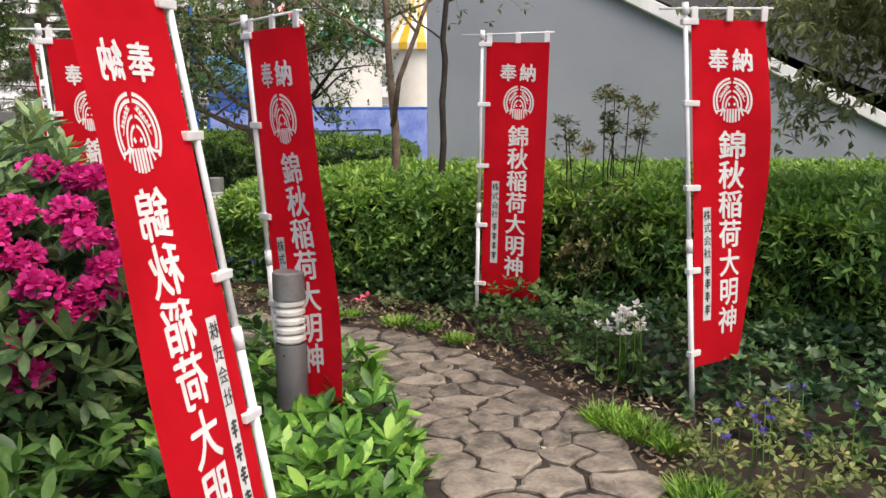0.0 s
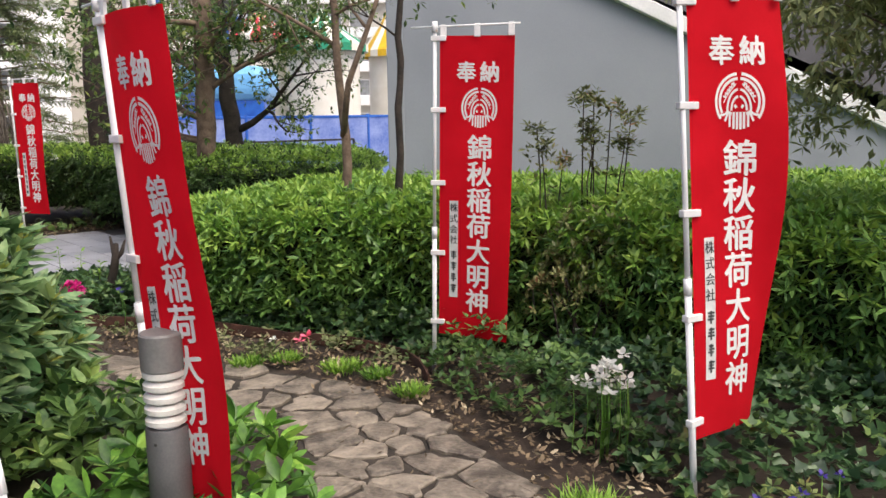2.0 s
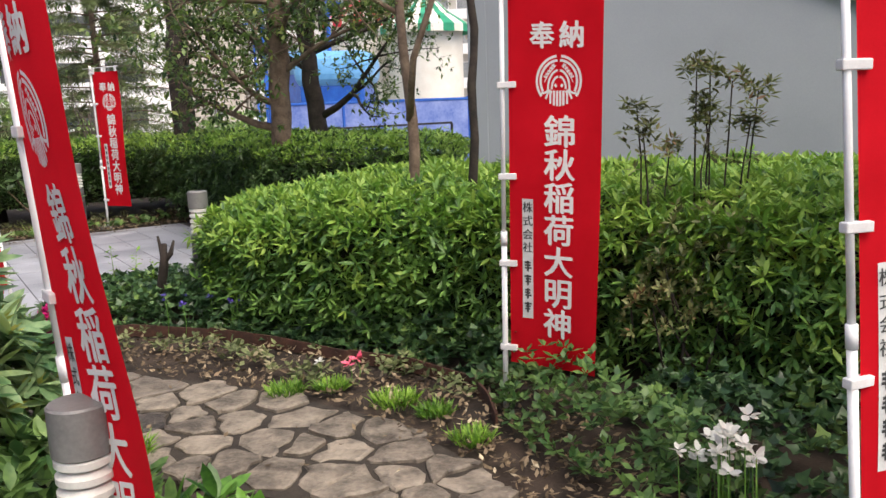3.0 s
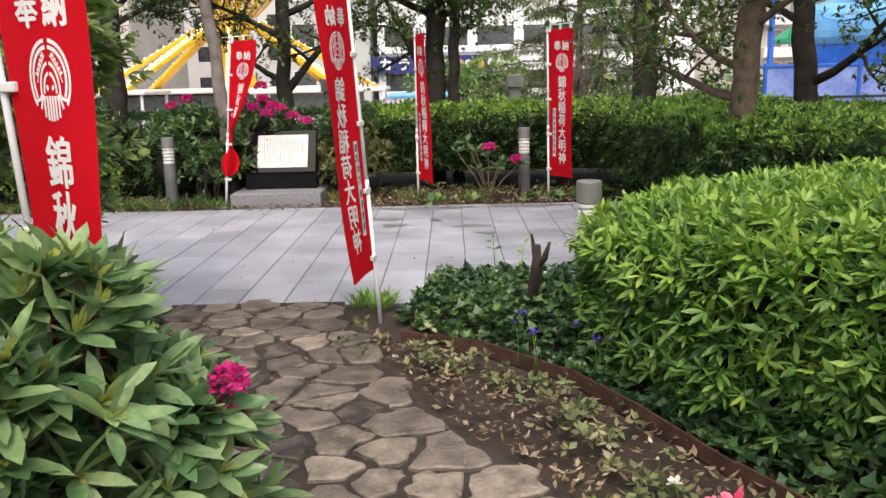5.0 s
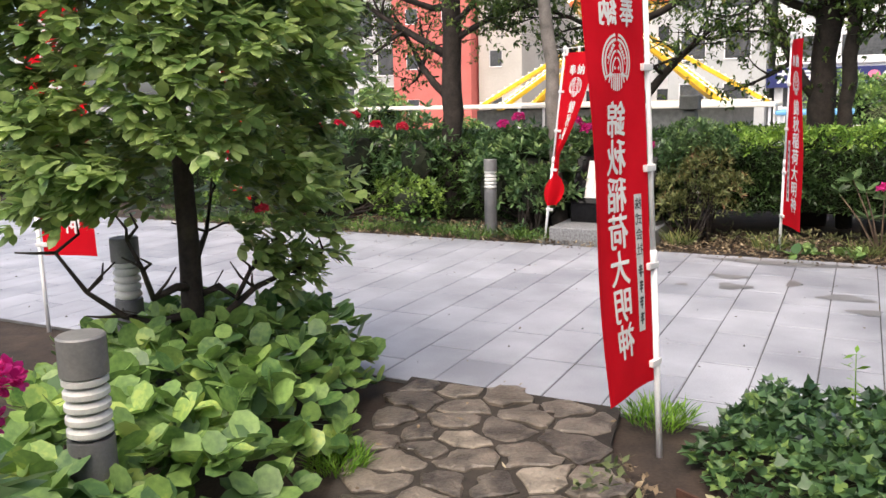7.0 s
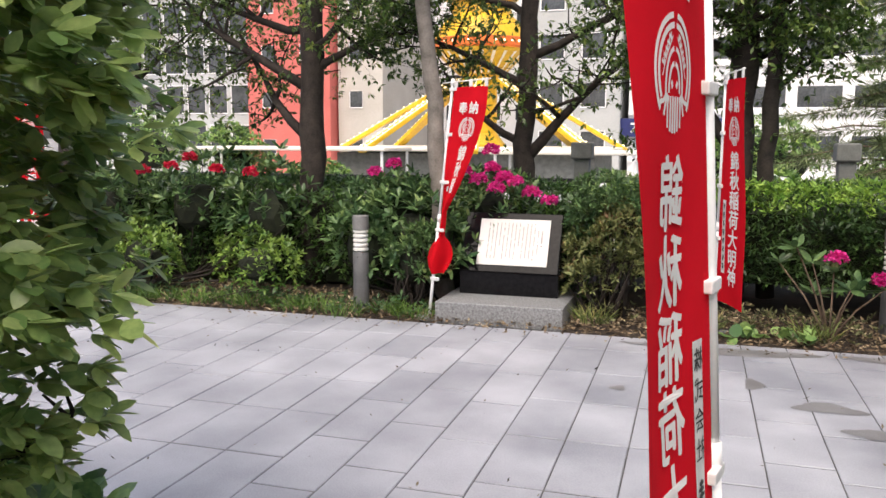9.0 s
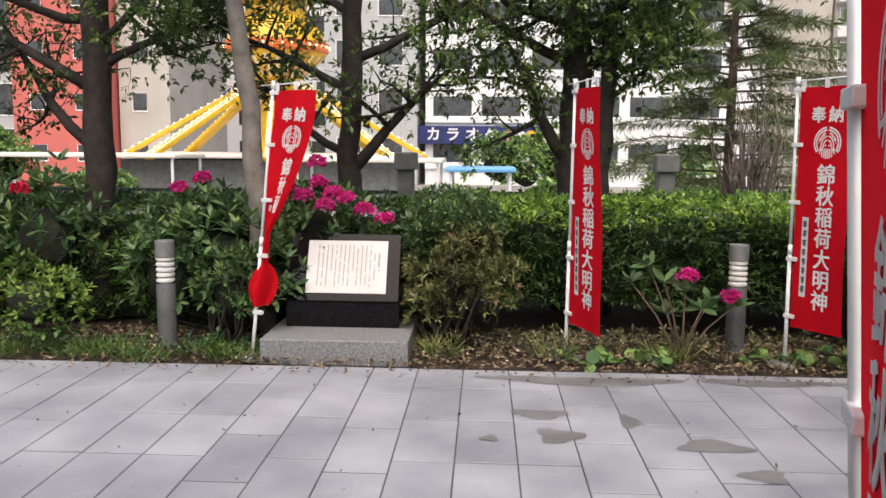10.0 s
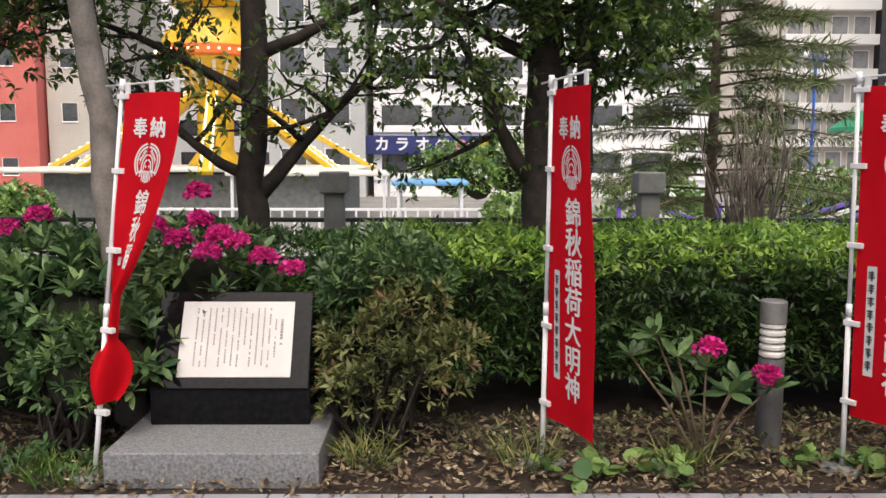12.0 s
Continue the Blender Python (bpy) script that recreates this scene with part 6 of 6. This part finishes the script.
def lamp_post(x, y, h, z0=-1.2):
    t = thing("street_lamp", "bright blue lamp post with two round lamps", "lamp", "blue lamp posts", pose(x, y, z0, 0, 0, 40.5))
    part("pole", lathe([(0.12, 0), (0.12, 1.2), (0.075, 1.3), (0.075, h)], 12, "pole", M_blue), None, t)
    part("arm", box(1.3, 0.09, 0.12, (0, 0, h - 0.25), 0.02), M_blue, t)
    for s in (-1, 1):
        bm = bmesh.new()
        bmesh.ops.create_uvsphere(bm, u_segments=16, v_segments=10, radius=0.22, matrix=Matrix.Translation((s * 0.6, 0, h - 0.05)))
        part("globe", bm, M_coping, t, "white globe")
    return t


p = uv(21.4, 52)
lamp_post(p.x, p.y, 8.1)
lamp_post(-8.7, 29, 7.0)
lamp_post(-7.0, 31, 6.5)
um = at_uv("parasol", "dark green parasol on a white pole", "parasol", 20.5, 44, -1.2)
part("canopy", lathe([(1.9, 3.9), (1.85, 4.1), (1.0, 4.7), (0.1, 5.0)], 16, "canopy", M_green_paint), None, um)
part("pole", lathe([(0.06, 0), (0.06, 4.8)], 8, "pole", M_coping), None, um)
kk = at_uv("blue_kiosk", "pale blue kiosk with a rounded roof", "kiosk", 19.2, 37, -1.2)
part("body", box(3.2, 2.6, 4.2, (0, 0, 2.1), 0.05), M_blue, kk)
part("roof", box(3.7, 3.1, 1.1, (0, 0, 4.7), 0.4, 4), M_light_blue, kk, "rounded pale blue roof")
for i in range(3):
    part("window", box(0.8, 0.06, 1.0, (-1.0 + i, -1.31, 3.2), 0.02), M_glass, kk)


def tent(x, y, z, r, h, mat, label):
    """A striped fairground tent roof on a round drum."""
    t = thing("fairground_tent", label, "tent", m=pose(x, y, -1.2))
    n = 24
    vs, fs, idx = [(0, 0, z + 1.2 + h)], [], []
    for k in range(n):
        a = 2 * math.pi * k / n
        vs += [(r * 0.55 * math.cos(a), r * 0.55 * math.sin(a), z + 1.2 + h * 0.36), (r * math.cos(a), r * math.sin(a), z + 1.2), (r * math.cos(a), r * math.sin(a), z + 0.9)]
    for k in range(n):
        a, b = 1 + 3 * k, 1 + 3 * ((k + 1) % n)
        fs += [(0, a, b), (a, a + 1, b + 1, b), (a + 1, a + 2, b + 2, b + 1)]
        idx += [k % 2] * 3
    part("roof", mesh_from("roof", vs, fs, [mat, M_cream], idx=idx), None, t, "striped conical roof")
    part("drum", lathe([(r * 0.8, 0), (r * 0.8, z + 1.1)], 20, "drum", M_cream), None, t)
    return t


tent(-4.3, 36, 4.5, 1.9, 1.5, M_green_paint, "green and white striped tent roof")
tent(-7.3, 38, 5.0, 1.8, 1.2, M_redtent, "red and white striped tent roof")
tent(-1.4, 41, 4.6, 1.7, 3.0, M_yellow, "yellow and white striped tent roof")
kb = thing("ride_cabin", "pale blue ride cabin behind the fence", "fairground ride", m=pose(-6.5, 30, -1.2))
part("roof", box(2.6, 2.4, 1.2, (0, 0, 3.9), 0.45, 4), M_light_blue, kb)
part("body", box(2.2, 2.0, 3.4, (0, 0, 1.7), 0.1), M_blue, kb)
# bushes of the lower park
for i, (u, v, r) in enumerate(((2.6, 42, 1.6), (5.0, 43, 1.8), (4.2, 30, 1.2), (8.0, 32, 1.5), (-23, 40, 2.0), (-19.5, 42, 1.6), (12.0, 30, 1.6), (17.5, 31, 1.5), (-12.0, 36, 1.2))):
    q = uv(u, v, -1.2)
    shrub("park_bush", "rounded light green bush in the lower park", [((q.x, q.y, r * 0.8), (r, r, r * 0.85)), ((q.x + r * 0.6, q.y + 0.3, r * 0.6), (r * 0.7, r * 0.7, r * 0.6))],
          420, 0.26, M_round, 5, 0.5, SMALL, stems=False).location = (0, 0, -1.3 + (0.8 if i in (0, 1, 4, 5) else 0.0))

# ---------------------------------------------------------------- stones of the path, slabs of the pavement
def clip_half(poly, a, b):
    """The part of a polygon that is nearer to a than to b."""
    mid, nrm = (a + b) / 2, b - a
    out = []
    for i in range(len(poly)):
        p0, p1 = poly[i], poly[(i + 1) % len(poly)]
        d0, d1 = (p0 - mid) @ nrm, (p1 - mid) @ nrm
        if d0 <= 0:
            out.append(p0)
        if (d0 < 0) != (d1 < 0):
            out.append(p0 + (p1 - p0) * d0 / (d0 - d1))
    return out


def path_stones():
    r2 = np.random.default_rng(21)
    seeds = []
    cand = scatter(shrunk(PATH_POLY, 0.09), 6000)
    for c in cand:
        gap = r2.choice([0.17, 0.22, 0.28, 0.36, 0.42] if c[1] > 5.2 else [0.16, 0.24, 0.34, 0.44, 0.56])
        if all((c[0] - s[0]) ** 2 + (c[1] - s[1]) ** 2 > gap * gap for s in seeds):
            seeds.append(c)
    kept = len(seeds)
    lo, hi = np.min(PATH_POLY, 0) - 0.4, np.max(PATH_POLY, 0) + 0.4
    rim = r2.uniform(lo, hi, (30000, 2))
    rim = rim[~inside(PATH_POLY, rim)]
    d_rim = edge_distance(PATH_POLY, rim)
    for c in rim[(d_rim > 0.07) & (d_rim < 0.3)]:
        if all((c[0] - s[0]) ** 2 + (c[1] - s[1]) ** 2 > 0.04 for s in seeds):
            seeds.append(c)
    seeds = np.array(seeds)
    for i, s in enumerate(seeds[:kept]):
        w = 0.5
        poly = [s + np.array(q) for q in ((-w, -w), (w, -w), (w, w), (-w, w))]
        near = np.argsort(((seeds - s) ** 2).sum(1))[1:16]
        for j in near:
            poly = clip_half(poly, s, seeds[j])
        if len(poly) < 3:
            continue
        poly = np.array(poly)
        cut = 0.13 if poly[0][1] > 4.7 else 0.1
        poly = np.array([p_ + (q_ - p_) * w_ for p_, q_ in zip(poly, np.roll(poly, -1, 0)) for w_ in (cut, 1 - cut)])
        c = poly.mean(0)
        ring = []
        for k in range(len(poly)):
            a, b = poly[k], poly[(k + 1) % len(poly)]
            m_ = max(1, int(np.linalg.norm(b - a) / 0.06))
            for q in range(m_):
                ring.append(a + (b - a) * q / m_)
        ring = np.array(ring)
        d = ring - c
        ln = np.linalg.norm(d, axis=1, keepdims=True)
        ring = c + d * np.clip(1 - ((0.013 if c[1] > 5.4 else 0.008 if c[1] > 4.6 else 0.004) + r2.uniform(0, 0.013, (len(ring), 1))) / np.maximum(ln, 0.05), 0.5, 1)
        ring = ring + r2.normal(0, 0.009, ring.shape) + 0.008 * np.sin(ring[:, ::-1] * 37 + i)
        z = 0.014 + r2.uniform(0, 0.012)
        tx, ty = r2.normal(0, 0.014, 2)
        n = len(ring)
        inner = c + (ring - c) * (1 - 0.012 / np.maximum(np.linalg.norm(ring - c, axis=1, keepdims=True), 0.04))
        inner2 = c + (ring - c) * 0.55
        hz = lambda q: z + tx * (q[0] - c[0]) + ty * (q[1] - c[1])
        vs = [(*(q - c), -0.01) for q in ring] + [(*(q - c), hz(q) - 0.007 + r2.normal(0, 0.001)) for q in ring] + [(*(q - c), hz(q) + r2.normal(0, 0.0012)) for q in inner] + [(*(q - c), hz(q) + 0.0015 + r2.normal(0, 0.0012)) for q in inner2]
        fs = []
        for lv in range(3):
            fs += [(lv * n + k, lv * n + (k + 1) % n, (lv + 1) * n + (k + 1) % n, (lv + 1) * n + k) for k in range(n)]
        fs.append(tuple(3 * n + k for k in range(n)))
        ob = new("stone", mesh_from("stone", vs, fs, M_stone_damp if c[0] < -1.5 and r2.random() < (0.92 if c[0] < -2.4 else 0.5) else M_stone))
        ob.parent = path_bed
        ob.location = (c[0], c[1], 0)


def slab_mesh(w, l):
    vs, fs = [], []
    for s, z in ((0.0, -0.02), (0.0, -0.003), (0.003, 0.0)):
        vs += [(-w / 2 + s, -l / 2 + s, z), (w / 2 - s, -l / 2 + s, z), (w / 2 - s, l / 2 - s, z), (-w / 2 + s, l / 2 - s, z)]
    for lv in range(2):
        fs += [(lv * 4 + k, lv * 4 + (k + 1) % 4, lv * 4 + 4 + (k + 1) % 4, lv * 4 + 4 + k) for k in range(4)]
    fs.append((8, 9, 10, 11))
    return vs, fs


def pavement_slabs():
    TW, G, GL = 0.335, 0.008, 0.016
    r2 = random.Random(4)
    nrow = int((PLAZA_U1 - PLAZA_U0) / TW)
    cache, far_v, far_f = {}, [], []
    back_poly = shrunk(BACK, 0.1)
    for i in range(nrow):
        u = 2.05 - TW / 2 + (i - int((2.05 - PLAZA_U0) / TW) + 1) * TW
        v = PLAZA_V0
        first_l = (0.34, 0.67, 0.5)[i % 3] if i % 2 else 0.67
        lens = [first_l]
        while v + sum(lens) < PLAZA_V1 - 0.9:
            lens.append(0.67)
        lens.append(PLAZA_V1 - PLAZA_V0 - sum(lens))
        for l in lens:
            vc = v + l / 2
            v += l
            c = uv(u, vc)
            if inside(back_poly, np.array([[c.x, c.y]]))[0]:
                continue
            key = round(l, 2)
            if -2.6 < u < 4.9:
                if key not in cache:
                    cache[key] = mesh_from("slab", *slab_mesh(TW - G, l - GL), M_tile)
                ob = new("slab", cache[key])
                ob.parent = plaza
                ob.matrix_basis = Matrix.Translation((c.x, c.y, r2.uniform(-0.0012, 0.0012))) @ UVROT
            else:
                a, b = slab_mesh(TW - G, l - GL)
                o = len(far_v)
                mm = Matrix.Translation((c.x, c.y, 0)) @ UVROT
                far_v += [mm @ Vector(q) for q in a]
                far_f += [tuple(k + o for k in f) for f in b]
    tagged(part("far_slabs", mesh_from("far_slabs", far_v, far_f, surface("granite_tile_far", (0.215, 0.226, 0.26), (0.41, 0.425, 0.47), 0.55, 1.7, 130, 0.12, island=0.2)), None, plaza), kind="stuff")


def dark_patch(u, v, a, b, seed):
    r2 = random.Random(seed)
    n = 26
    vs = []
    for k in range(n):
        w = 2 * math.pi * k / n
        s = 1 + 0.22 * math.sin(3 * w + seed) + r2.gauss(0, 0.05)
        p_ = uv(u + a * s * math.cos(w), v + b * s * math.sin(w), 0.0035)
        vs.append(tuple(p_))
    tagged(new("dark_patch", mesh_from("dark_patch", vs, [tuple(range(n))], M_dark_granite)), "dark patch on the granite pavement", "stain", "damp patches on the pavement", "structure")


# First six are damp stains, last two dark strips by the far edge.
for i, (u, v, a, b) in enumerate(((2.22, 12.1, 0.17, 0.09), (2.3, 11.72, 0.13, 0.12), (2.75, 12.0, 0.06, 0.13), (3.15, 11.6, 0.2, 0.1), (1.9, 11.65, 0.05, 0.05), (3.3, 11.2, 0.12, 0.08), (2.6, 12.86, 0.7, 0.11), (3.9, 12.9, 0.5, 0.08))):
    dark_patch(u, v, a, b, i)
path_stones()
pavement_slabs()
